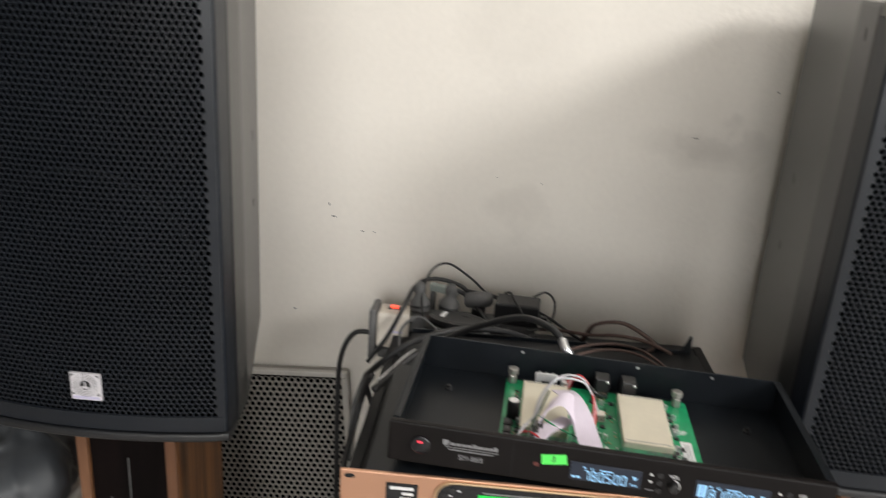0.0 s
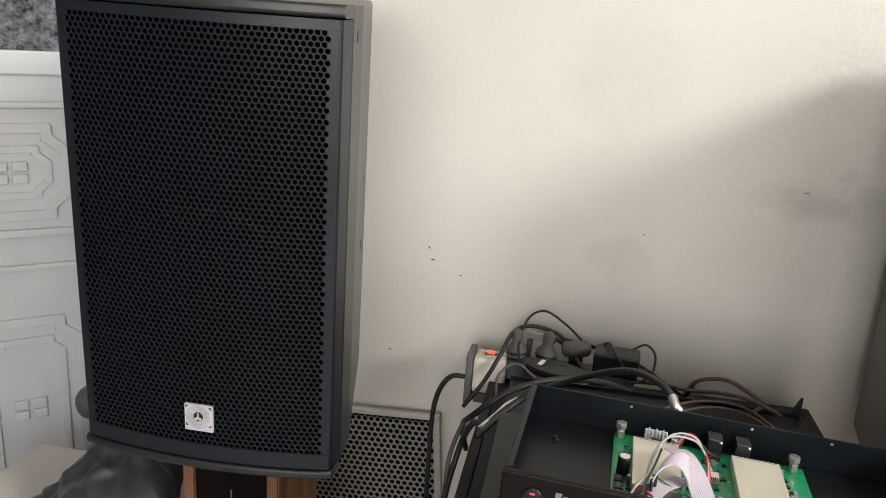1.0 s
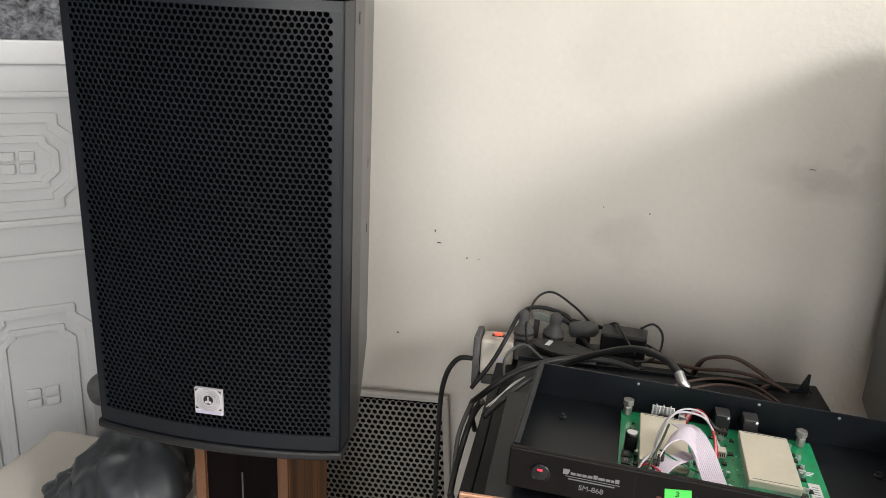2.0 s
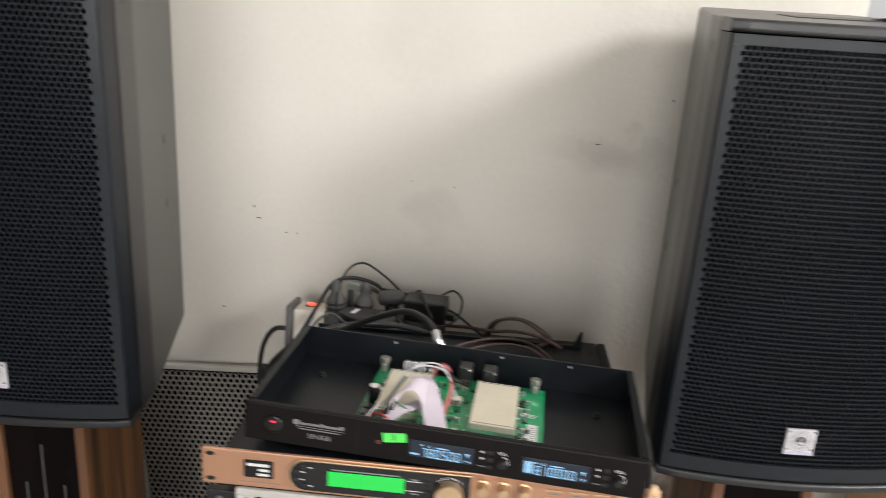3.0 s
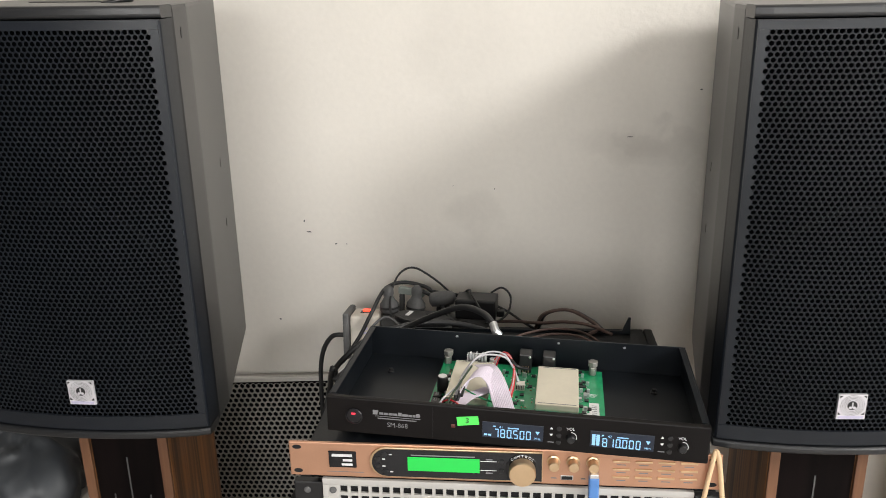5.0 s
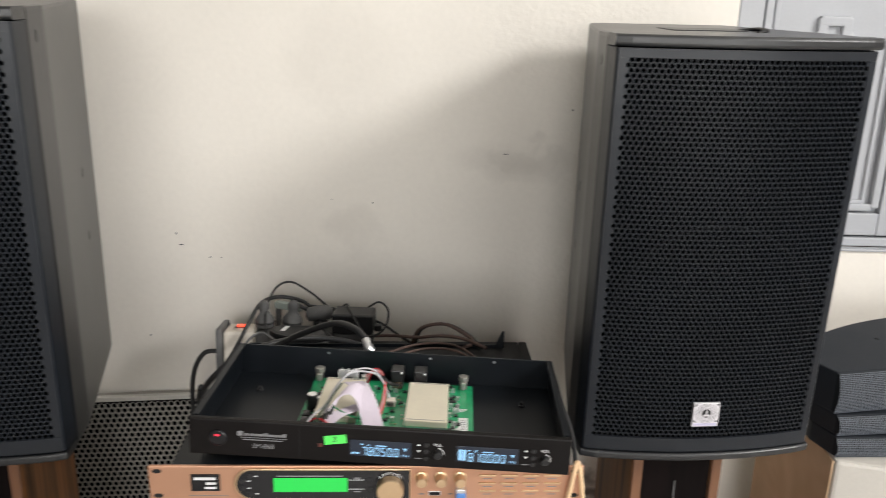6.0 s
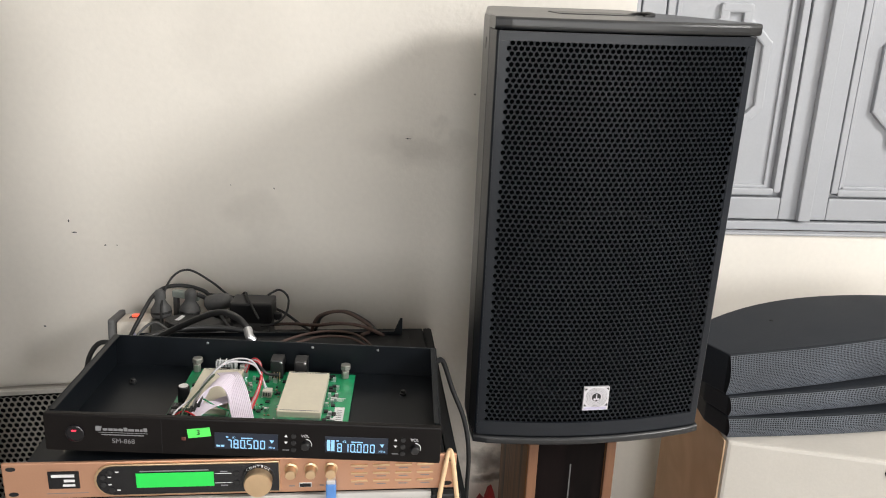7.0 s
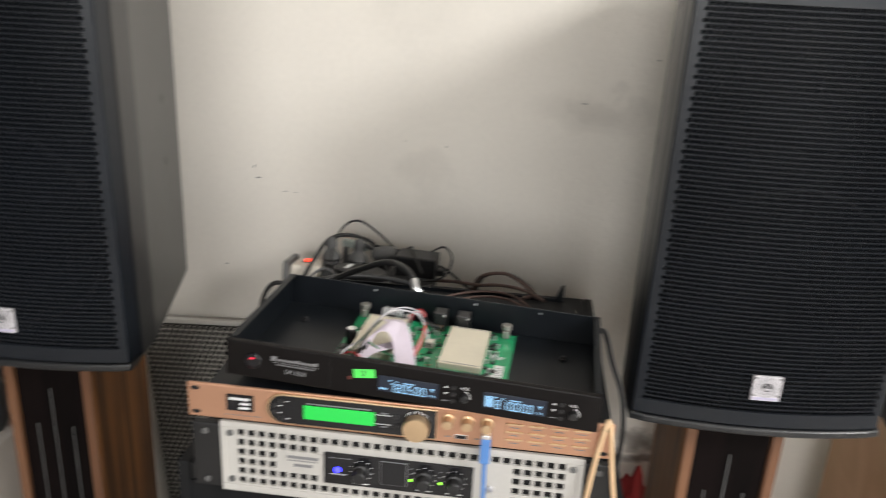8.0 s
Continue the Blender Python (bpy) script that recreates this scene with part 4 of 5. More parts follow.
for u in (0.2515, 0.3680):
    for k, z in enumerate((0.0262, 0.0180)):
        sgn = 1 if k == 0 else -1
        part("arrow", prism([(u - 0.0018, z - 0.0013 * sgn), (u + 0.0018, z - 0.0013 * sgn), (u, z + 0.0015 * sgn)], -0.0005, 0.0003, axis="y"), PRINT, fp)
    part("caption", box(u - 0.0035, -0.0004, 0.0088, u + 0.0035, 0.0003, 0.0098), GREYPRINT, fp)
    for z in (0.0262, 0.0180, 0.0098):
        part("button", lathe([(0.0027, 0), (0.0026, 0.0014), (0, 0.0016)], pose(u + 0.0082, 0.0003, z, 90, 0, 0), 16), BLACKPLASTIC, fp)
    writing("lettering", "VOL", 0.0046, front(u + 0.0205, 0.0272, -0.0010), PRINT, fp, "CENTER")
    part("knob", lathe([(0.0046, 0), (0.0044, 0.006), (0.0036, 0.007), (0, 0.007)], pose(u + 0.0210, 0.0003, 0.0168, 90, 0, 0), 20), BLACKPLASTIC, fp)
    arc = [(u + 0.0210 + 0.0062 * math.sin(math.radians(a)), -0.0003, 0.0168 + 0.0062 * math.cos(math.radians(a))) for a in range(0, 111, 22)]
    part("scale_arc", sweep(arc, 0.0004, sides=5), PRINT, fp)

# circuit board and what stands on it
NICKEL = material("dull_nickel", (0.40, 0.39, 0.36), 0.35, 0.7, vary=0.15, scale=60, bump=0.05)
ALUMINIUM = material("raw_aluminium", (0.72, 0.73, 0.74), 0.5, 0.3, vary=0.08, scale=60, bump=0.03)
B0 = 0.0065
pcb = part("circuit_board", box(0.105, 0.040, B0 - 0.0016, 0.3125, 0.188, B0, 0.0003), PCB, rx, "green circuit board")
for u, v_ in ((0.11, 0.05), (0.305, 0.05), (0.11, 0.18), (0.305, 0.18)):
    part("spacer", lathe([(0.003, 0.0014), (0.003, B0 - 0.0018)], pose(u, v_, 0), 10), SILVER, rx)
for u0, u1 in ((0.1250, 0.1750), (0.2310, 0.2815)):
    sh = part("shield", box(u0, 0.060, B0 + 0.0070, u1, 0.161, B0 + 0.0150, 0.0012), SHIELD, pcb, "pale metal shield can")
    part("shield_wall", box(u0 + 0.001, 0.0610, B0 + 0.0002, u1 - 0.001, 0.160, B0 + 0.0069), SILVER, sh)
    part("crease", box(u0 + 0.003, 0.063, B0 + 0.0151, u1 - 0.003, 0.0636, B0 + 0.0154), GREYPRINT, sh)
    part("crease", box(u0 + 0.003, 0.1574, B0 + 0.0151, u1 - 0.003, 0.158, B0 + 0.0154), GREYPRINT, sh)
for u, v_ in ((0.1115, 0.180), (0.3000, 0.178)):
    soc = part("antenna_socket", prism([(u + 0.0050 * math.cos(math.radians(60 * k)), v_ + 0.0050 * math.sin(math.radians(60 * k))) for k in range(6)], B0 + 0.0002, B0 + 0.0105, 0.001), NICKEL, pcb, "metal antenna socket")
    part("nut", prism([(u + 0.0068 * math.cos(math.radians(60 * k + 30)), v_ + 0.004 + 0.0068 * math.sin(math.radians(60 * k + 30))) for k in range(6)], B0 + 0.0107, B0 + 0.0172, 0.001), NICKEL, soc)
cap = part("capacitor", lathe([(0.0068, 0.0), (0.0068, 0.0195), (0.0062, 0.0205), (0.0, 0.0205)], pose(0.1165, 0.101, B0), 20), BLACKPLASTIC, pcb, "tall black capacitor")
part("cap_top", lathe([(0.0055, 0.0), (0.0055, 0.0004), (0, 0.0004)], pose(0.1165, 0.101, B0 + 0.0206), 18), SILVER, cap)
hs = part("heat_sink", box(0.1380, 0.176, B0, 0.1630, 0.1785, B0 + 0.0185), ALUMINIUM, pcb, "finned aluminium heat sink")
for k in range(7):
    part("fin", box(0.1380 + 0.0039 * k, 0.1675, B0, 0.1390 + 0.0039 * k, 0.1758, B0 + 0.0200 + 0.002 * (k % 2)), ALUMINIUM, hs)
part("regulator", box(0.145, 0.164, B0, 0.156, 0.1674, B0 + 0.014, 0.0005), BLACKPLASTIC, hs)
part("capacitor", lathe([(0.0052, 0.0), (0.0052, 0.0150), (0.0, 0.0155)], pose(0.1725, 0.172, B0), 18), SILVER, pcb)
for u in (0.2140, 0.2440):
    jk = part("jack", box(u - 0.0080, 0.168, B0, u + 0.0080, 0.188, B0 + 0.0255, 0.0015), BLACKPLASTIC, pcb, "black audio jack")
    part("collar", lathe([(0.0070, 0), (0.0070, 0.008), (0, 0.008)], pose(u, 0.1995, B0 + 0.011, 90, 0, 0), 18), BLACKPLASTIC, jk)
    part("screw", lathe([(0, 0), (0.0018, 0), (0, 0.0012)], pose(u + 0.0055, 0.1678, B0 + 0.0225, 90, 0, 0), 10), SILVER, jk)
    for dx in (-0.003, 0.001, 0.004):
        part("pin", box(u + dx - 0.0005, 0.1665, B0, u + dx + 0.0005, 0.1678, B0 + 0.010), GOLD, jk)
lab = part("label", box(0.2945, 0.050, B0 + 0.0002, 0.3060, 0.100, B0 + 0.0006), PRINT, pcb, "white paper label")
for k in range(9):
    part("code_bar", box(0.2975, 0.058 + 0.0043 * k, B0 + 0.0006, 0.3035, 0.0590 + 0.0043 * k, B0 + 0.0008), GREYPRINT, lab)
part("label", box(0.2865, 0.070, B0 + 0.0002, 0.2920, 0.090, B0 + 0.0006), material("silk_white", (0.45, 0.55, 0.48), 0.5), pcb)
for w_, v_ in ((0.013, 0.122), (0.010, 0.119), (0.006, 0.116)):
    part("silk_print", box(0.2985 - w_ / 2, v_ - 0.0006, B0 + 0.0001, 0.2985 + w_ / 2, v_ + 0.0006, B0 + 0.0004), PRINT, pcb)
for k in range(3):
    part("digit_block", box(0.1080, 0.048 + 0.0145 * k, B0, 0.1175, 0.060 + 0.0145 * k, B0 + 0.0050, 0.0004), BLACKPLASTIC, pcb)
    writing("lettering", "8", 0.010, pose(0.1128, 0.054 + 0.0145 * k, B0 + 0.0054), GREYPRINT, pcb, "CENTER")
rng = random.Random(5)
KINDS = [(0.0032, 0.0018, 0.0012, BLACKPLASTIC), (0.0020, 0.0012, 0.0010, SILVER), (0.0050, 0.0050, 0.0018, BLACKPLASTIC), (0.0026, 0.0014, 0.0010, material("chip_tan", (0.40, 0.28, 0.16), 0.5, bump=0)), (0.0036, 0.0036, 0.0052, SILVER)]
for k in range(230):
    zone = rng.choice([(0.1800, 0.2290, 0.048, 0.166), (0.1800, 0.2290, 0.048, 0.166), (0.2840, 0.2950, 0.050, 0.160), (0.1180, 0.1240, 0.06, 0.17), (0.1260, 0.2900, 0.043, 0.058), (0.2550, 0.2900, 0.165, 0.180)])
    u, v_ = rng.uniform(*zone[:2]), rng.uniform(*zone[2:])
    w_, d_, h_, mt = rng.choice(KINDS)
    if rng.random() < 0.5:
        w_, d_ = d_, w_
    part("component", box(u - w_ / 2, v_ - d_ / 2, B0 + 0.0001, u + w_ / 2, v_ + d_ / 2, B0 + h_), mt, pcb)
cn = part("connector", box(0.2050, 0.118, B0, 0.2160, 0.128, B0 + 0.0085, 0.0006), CREAMPLASTIC, pcb, "cream wire connector")
for k in range(5):
    part("pin", box(0.2060 + 0.002 * k, 0.1170, B0 + 0.002, 0.2068 + 0.002 * k, 0.1182, B0 + 0.007), BLACKPLASTIC, cn)


def ribbon(points, width, side, name, label, strands=10):
    """A flat grey ribbon of fused round strands; each strand is swept along the path, offset sideways."""
    b = bmesh.new()
    d = Vector(side).normalized()
    path = smooth_path(points, 7)
    rows = []
    for i, p in enumerate(path):
        t = path[min(i + 1, len(path) - 1)] - path[max(i - 1, 0)]
        n_ = t.cross(d).normalized()
        k4 = strands * 4
        top = [b.verts.new(p + d * width * (k / k4 - 0.5) + n_ * 0.0007 * abs(math.sin(math.pi * k / 4))) for k in range(k4 + 1)]
        low = [b.verts.new(p + d * width * (k / k4 - 0.5) - n_ * 0.0007 * abs(math.sin(math.pi * k / 4)) - n_ * 0.0002) for k in range(k4, -1, -1)]
        rows.append(top + low)
    for a, c in zip(rows, rows[1:]):
        for k in range(len(a)):
            b.faces.new((a[k], a[(k + 1) % len(a)], c[(k + 1) % len(a)], c[k]))
    bmesh.ops.recalc_face_normals(b, faces=b.faces[:])
    return part(name, b, RIBBON, rx, label, True)


ribbon([(0.1420, 0.046, 0.009), (0.1440, 0.058, 0.024), (0.1530, 0.076, 0.040), (0.1680, 0.084, 0.046), (0.1800, 0.076, 0.038), (0.1890, 0.056, 0.022), (0.1970, 0.034, 0.0085)], 0.026, (0.30, 1, 0.12), "ribbon_cable", "pale looped ribbon cable", 12)
ribbon([(0.1330, 0.020, 0.011), (0.1400, 0.034, 0.020), (0.1520, 0.052, 0.0265), (0.1660, 0.070, 0.0250), (0.1760, 0.086, 0.0225)], 0.018, (1, -0.55, 0.1), "ribbon_cable", "pale ribbon cable lying under the loop", 10)

ribbon([(0.1660, 0.108, 0.043), (0.1740, 0.094, 0.0445), (0.1850, 0.072, 0.037), (0.1960, 0.046, 0.022), (0.2050, 0.022, 0.010)], 0.024, (1, 0.25, 0.0), "ribbon_cable", "pale ribbon cable folded down to the front panel", 12)


def wire(points, r, mat, label=""):
    return part("wire", sweep(points, r, sides=6), mat, rx, label, True)


wire([(0.1420, 0.020, 0.012), (0.1380, 0.050, 0.022), (0.1430, 0.095, 0.036), (0.1600, 0.128, 0.045), (0.1880, 0.140, 0.040), (0.2010, 0.134, 0.028), (0.2075, 0.124, 0.0150)], 0.0013, WHITEWIRE, "thick white wire bundle")
wire([(0.1450, 0.020, 0.012), (0.1400, 0.052, 0.024), (0.1460, 0.098, 0.0385), (0.1630, 0.130, 0.0475), (0.1890, 0.142, 0.042), (0.2090, 0.126, 0.0150)], 0.0011, WHITEWIRE)
for k, mt in enumerate((REDWIRE, PINKWIRE, WHITEWIRE, REDWIRE)):
    wire([(0.1700 + 0.002 * k, 0.166, 0.014), (0.1780 + 0.002 * k, 0.170, 0.026 + 0.002 * k), (0.1920 + 0.001 * k, 0.162, 0.031), (0.2010, 0.140 - 0.003 * k, 0.028), (0.2040 - 0.001 * k, 0.100, 0.022), (0.2000 - 0.002 * k, 0.070, 0.013)], 0.0011, mt)
for k, mt in enumerate((REDWIRE, WHITEWIRE, INK, REDWIRE)):
    wire([(0.0980 - 0.004 * k, 0.020 + 0.002 * k, 0.020 - 0.003 * k), (0.1180, 0.026 + 0.003 * k, 0.021), (0.1350, 0.030 + 0.004 * k, 0.018 + 0.003 * k), (0.1650, 0.022 + 0.003 * k, 0.015), (0.1900, 0.015, 0.010 + 0.002 * k)], 0.0010, mt)
wire([(0.1180, 0.018, 0.016), (0.1260, 0.036, 0.030), (0.1380, 0.060, 0.034), (0.1430, 0.082, 0.036)], 0.0012, WHITEWIRE)
wire([(0.1300, 0.016, 0.012), (0.1340, 0.036, 0.030), (0.1450, 0.072, 0.040), (0.1520, 0.104, 0.042)], 0.0012, INK)
wire([(0.1440, 0.070, 0.030), (0.1700, 0.056, 0.0250), (0.2000, 0.060, 0.014)], 0.0009, material("green_wire", (0.02, 0.25, 0.10), 0.4, bump=0))
for k in range(3):
    part("heat_shrink", sweep([(0.1385 + 0.004 * k, 0.040 + 0.006 * k, 0.022 + 0.003 * k), (0.1395 + 0.004 * k, 0.052 + 0.006 * k, 0.028 + 0.003 * k)], 0.0016, sides=6), BLACKPLASTIC, rx)
wire([(0.1960, 0.146, 0.034), (0.2060, 0.142, 0.027), (0.2180, 0.152, 0.020)], 0.0022, BLACKPLASTIC)

# ---- power strip, plugs and adapters ----
TOPZ = 0.7345
pb = holder("power_strip", pose(-0.190, 1.205, TOPZ - 0.006, -8, 0, 4), "aged cream power strip with a lit red switch", "power strip")
part("housing", box(-0.022, -0.036, -0.022, 0.034, 0.030, 0.040, 0.006), CREAMPLASTIC, pb)
part("socket_body", box(0.0345, -0.030, 0.0065, 0.190, 0.028, 0.036, 0.005), PLUGGREY, pb, "dusty grey socket body")
part("end_plate", box(-0.034, -0.044, -0.042, -0.0225, 0.036, 0.046, 0.004), PLUGGREY, pb, "dusty grey end plate")
sw = part("switch_frame", box(-0.006, -0.010, 0.0395, 0.016, 0.006, 0.0412, 0.0005), BLACKPLASTIC, pb)
part("switch", box(-0.002, -0.007, 0.0408, 0.012, 0.003, 0.0455, 0.0022), LEDORANGE, sw, "lit red rocker switch")
bd = part("badge", box(-0.004, -0.0372, 0.004, 0.026, -0.0362, 0.022), CREAMPLASTIC, pb)
part("mark", lathe([(0.0028, 0), (0.0042, 0), (0.0042, 0.0004), (0.0028, 0.0004)], pose(0.008, -0.0372, 0.017, 90, 0, 0), 16), BADGEVIOLET, bd)
part("mark", box(-0.002, -0.0376, 0.006, 0.024, -0.0370, 0.0095), BADGEVIOLET, bd)
part("lower_plate", box(-0.018, -0.034, -0.040, 0.030, 0.024, -0.0225, 0.003), PLUGGREY, pb)


def plug(m, label):
    t = holder("mains_plug", m, label, "plug", "plugs on the power strip")
    part("body", lathe([(0.016, 0), (0.018, 0.004), (0.018, 0.016), (0.012, 0.024), (0.009, 0.030), (0.0105, 0.036), (0.0105, 0.044), (0.006, 0.050), (0, 0.051)], steps=18), PLUGGREY, t, smooth=True)
    part("grip", lathe([(0.0182, 0.007), (0.0190, 0.009), (0.0182, 0.011)], steps=18, caps=False), BLACKPLASTIC, t)
    return t


p1 = plug(pose(-0.141, 1.212, TOPZ + 0.034, -8, -4, 0), "dusty black mains plug in the power strip")
p2 = copy_thing(p1, pose(-0.092, 1.214, TOPZ + 0.036, -4, 5, 0))
lk = holder("clear_clip", pose(-0.104, 1.245, 0.792, 0, 3, -14), "pale greenish plastic clip over the plugs", "clip")
part("bar", box(-0.026, -0.006, 0.0, 0.026, 0.006, 0.013, 0.002), material("greenish_clear_plastic", (0.30, 0.34, 0.31), 0.3, bump=0), lk)
part("leg", box(-0.024, -0.005, -0.058, -0.016, 0.005, -0.0003, 0.001), PLUGGREY, lk)
ad0 = holder("adapter", pose(-0.068, 1.150, TOPZ + 0.0005, 0, 0, -14), "oval dark power adapter with a pale label", "adapter")
oval = [(0.056 * math.cos(a), 0.030 * math.sin(a)) for a in [2 * math.pi * k / 28 for k in range(28)]]
part("lower_shell", prism(oval, 0.022, 0.040, 0.004), PLUGGREY, ad0)
part("upper_shell", prism([(x * 0.97, y * 0.95) for x, y in oval], 0.0405, 0.054, 0.007), BLACKPLASTIC, ad0)
part("foot", box(-0.03, -0.016, 0.0, 0.03, 0.016, 0.0215, 0.003), BLACKPLASTIC, ad0)
part("label", box(-0.030, -0.010, 0.0541, -0.022, 0.012, 0.0545), PRINT, ad0, "pale label strip")
part("vent", box(0.004, 0.006, 0.0541, 0.016, 0.009, 0.0543), INSIDE, ad0)
ad1 = holder("adapter", pose(0.026, 1.190, TOPZ + 0.0005, 0, 0, -3), "black box power adapter on the rack", "adapter")
part("housing", box(-0.036, -0.022, 0.0405, 0.038, 0.026, 0.078, 0.004), BLACKPLASTIC, ad1)
part("base_box", box(-0.032, -0.018, 0.0, 0.034, 0.022, 0.0402, 0.003), PLUGGREY, ad1)
part("plug_end", box(0.0385, -0.006, 0.042, 0.052, 0.006, 0.054, 0.002), BLACKPLASTIC, ad1)
gp = holder("inline_plug", pose(-0.040, 1.222, TOPZ + 0.0005), "dusty grey in-line plug between the leads", "plug")
part("body", lathe([(0.006, -0.026), (0.013, -0.022), (0.015, 0.0), (0.013, 0.018), (0.007, 0.024), (0.0, 0.025)], pose(0, 0, 0.060, 8, 82, 10), 18), PLUGGREY, gp, smooth=True)
part("rest", box(-0.012, -0.010, 0.0, 0.012, 0.010, 0.046, 0.003), BLACKPLASTIC, gp)


def cable(points, r, mat, label, group="loose cables"):
    return thing("cable", sweep(points, r, sides=8), mat, label, "cable", group, smooth=True)


cable([(-0.130, 1.17, 0.770), (-0.138, 1.21, 0.800), (-0.128, 1.245, 0.832), (-0.101, 1.26, 0.842), (-0.060, 1.258, 0.820), (-0.018, 1.25, 0.790), (0.010, 1.21, 0.818), (0.020, 1.18, 0.8185), (0.045, 1.14, 0.796)], 0.0021, CABLE, "thin black lead arching over the plugs")
cable([(0.052, 1.20, 0.8175), (0.072, 1.205, 0.826), (0.088, 1.201, 0.812), (0.086, 1.18, 0.790), (0.070, 1.165, 0.778), (0.045, 1.155, 0.776)], 0.0020, CABLE, "thin black lead curling beside the adapter")
cable([(-0.215, 1.13, 0.700), (-0.185, 1.145, 0.745), (-0.165, 1.17, 0.785), (-0.150, 1.22, 0.812), (-0.120, 1.25, 0.815), (-0.075, 1.25, 0.806), (-0.055, 1.235, 0.790), (-0.010, 1.16, 0.772), (0.03, 1.14, 0.766), (0.062, 1.15, 0.770)], 0.0036, CABLE, "black mains lead running over the plugs")
cable([(-0.080, 1.225, 0.808), (-0.062, 1.23, 0.795), (-0.045, 1.225, 0.770), (-0.038, 1.19, 0.752)], 0.0040, CABLE, "short black lead between the plugs")
cable([(-0.065, 1.235, 0.805), (-0.020, 1.24, 0.798), (0.020, 1.235, 0.792), (0.075, 1.21, 0.782), (0.120, 1.16, 0.774), (0.165, 1.12, 0.768)], 0.0024, CABLE, "thin black lead running along the wall")
cable([(-0.155, 1.09, 0.738), (-0.160, 1.13, 0.765), (-0.135, 1.145, 0.785), (-0.105, 1.13, 0.775), (-0.075, 1.10, 0.760)], 0.0024, PLUGGREY, "thin grey lead looped in front of the strip")
# audio lead with metal plug, bending into the receiver
au = holder("audio_lead", pose(0, 0, 0), "black audio lead with a metal plug at the receiver", "cable", "loose cables")
part("cable", sweep([(-0.150, 0.86, 0.800), (-0.108, 0.93, 0.822), (-0.062, 0.94, 0.850), (-0.010, 0.93, 0.880), (0.035, 0.900, 0.906), (0.068, 0.860, 0.914), (0.084, 0.842, 0.907)], 0.0046), CABLE, au, smooth=True)
part("plug", sweep([(0.0843, 0.841, 0.9066), (0.0885, 0.831, 0.9000), (0.0935, 0.8300, 0.8940)], 0.0058, sides=14), SILVER, au, "silver plug")
cable([(-0.200, 1.10, 0.640), (-0.195, 1.02, 0.725), (-0.170, 0.95, 0.782), (-0.120, 0.95, 0.828), (-0.060, 0.99, 0.838), (0.00, 1.04, 0.822), (0.05, 1.09, 0.790), (0.07, 1.12, 0.760)], 0.0044, CABLE, "thick black lead over the rack's edge")
cable([(-0.155, 0.87, 0.815), (-0.168, 0.90, 0.785), (-0.182, 0.93, 0.740), (-0.190, 0.90, 0.695), (-0.185, 0.84, 0.690), (-0.172, 0.78, 0.725)], 0.0044, CABLE, "thick black lead looping down the rack's side")
cable([(-0.175, 0.96, 0.775), (-0.190, 0.98, 0.745), (-0.205, 0.98, 0.690), (-0.205, 0.96, 0.62)], 0.0034, PLUGGREY, "grey lead hanging down the rack's side")
cable([(-0.222, 1.19, 0.728), (-0.252, 1.19, 0.722), (-0.274, 1.192, 0.680), (-0.282, 1.196, 0.600), (-0.283, 1.20, 0.40), (-0.28, 1.20, 0.2)], 0.0046, CABLE, "black mains lead hanging in front of the monitor")
for k in range(2):
    cable([(0.055 + 0.01 * k, 0.930 + 0.03 * k, 0.7985), (0.10, 1.00 + 0.02 * k, 0.803 + 0.004 * k), (0.16, 1.045 + 0.012 * k, 0.806 + 0.004 * k), (0.215, 1.040 + 0.014 * k, 0.804 + 0.003 * k), (0.255, 0.98 + 0.02 * k, 0.800), (0.285, 0.90 + 0.03 * k, 0.7985)], 0.0021, DUSTYCABLE, "dusty brown cable lying across the amplifier")
cable([(0.060, 1.19, 0.765), (0.100, 1.17, 0.775), (0.145, 1.13, 0.790), (0.185, 1.11, 0.802), (0.225, 1.09, 0.806), (0.262, 1.06, 0.803)], 0.0030, DUSTYCABLE, "dusty brown cable rising onto the amplifier")
cable([(0.135, 1.14, 0.775), (0.150, 1.135, 0.805), (0.190, 1.125, 0.818), (0.225, 1.11, 0.808), (0.242, 1.09, 0.800), (0.225, 1.06, 0.803)], 0.0030, DUSTYCABLE, "dusty brown cable coiled at the back of the rack")
cable([(0.140, 1.15, 0.770), (0.155, 1.15, 0.800), (0.195, 1.14, 0.812), (0.232, 1.12, 0.802), (0.250, 1.09, 0.797)], 0.0028, CABLE, "black cable coiled at the back of the rack")
cable([(0.336, 0.86, 0.850), (0.349, 0.89, 0.838), (0.366, 0.90, 0.787), (0.385, 0.90, 0.738), (0.394, 0.90, 0.682), (0.396, 0.92, 0.60), (0.398, 0.95, 0.45)], 0.0036, CABLE, "black cable hanging down the rack's side")
for k in range(2):
    thing("wire_end", sweep([(-0.152 + 0.004 * k, 0.890, 0.7980), (-0.125, 0.925 + 0.006 * k, 0.815), (-0.108, 0.940, 0.826)], 0.0011, sides=6), SILVER, "bare pale wire end beside the amplifier", "wire", "bare wire ends")

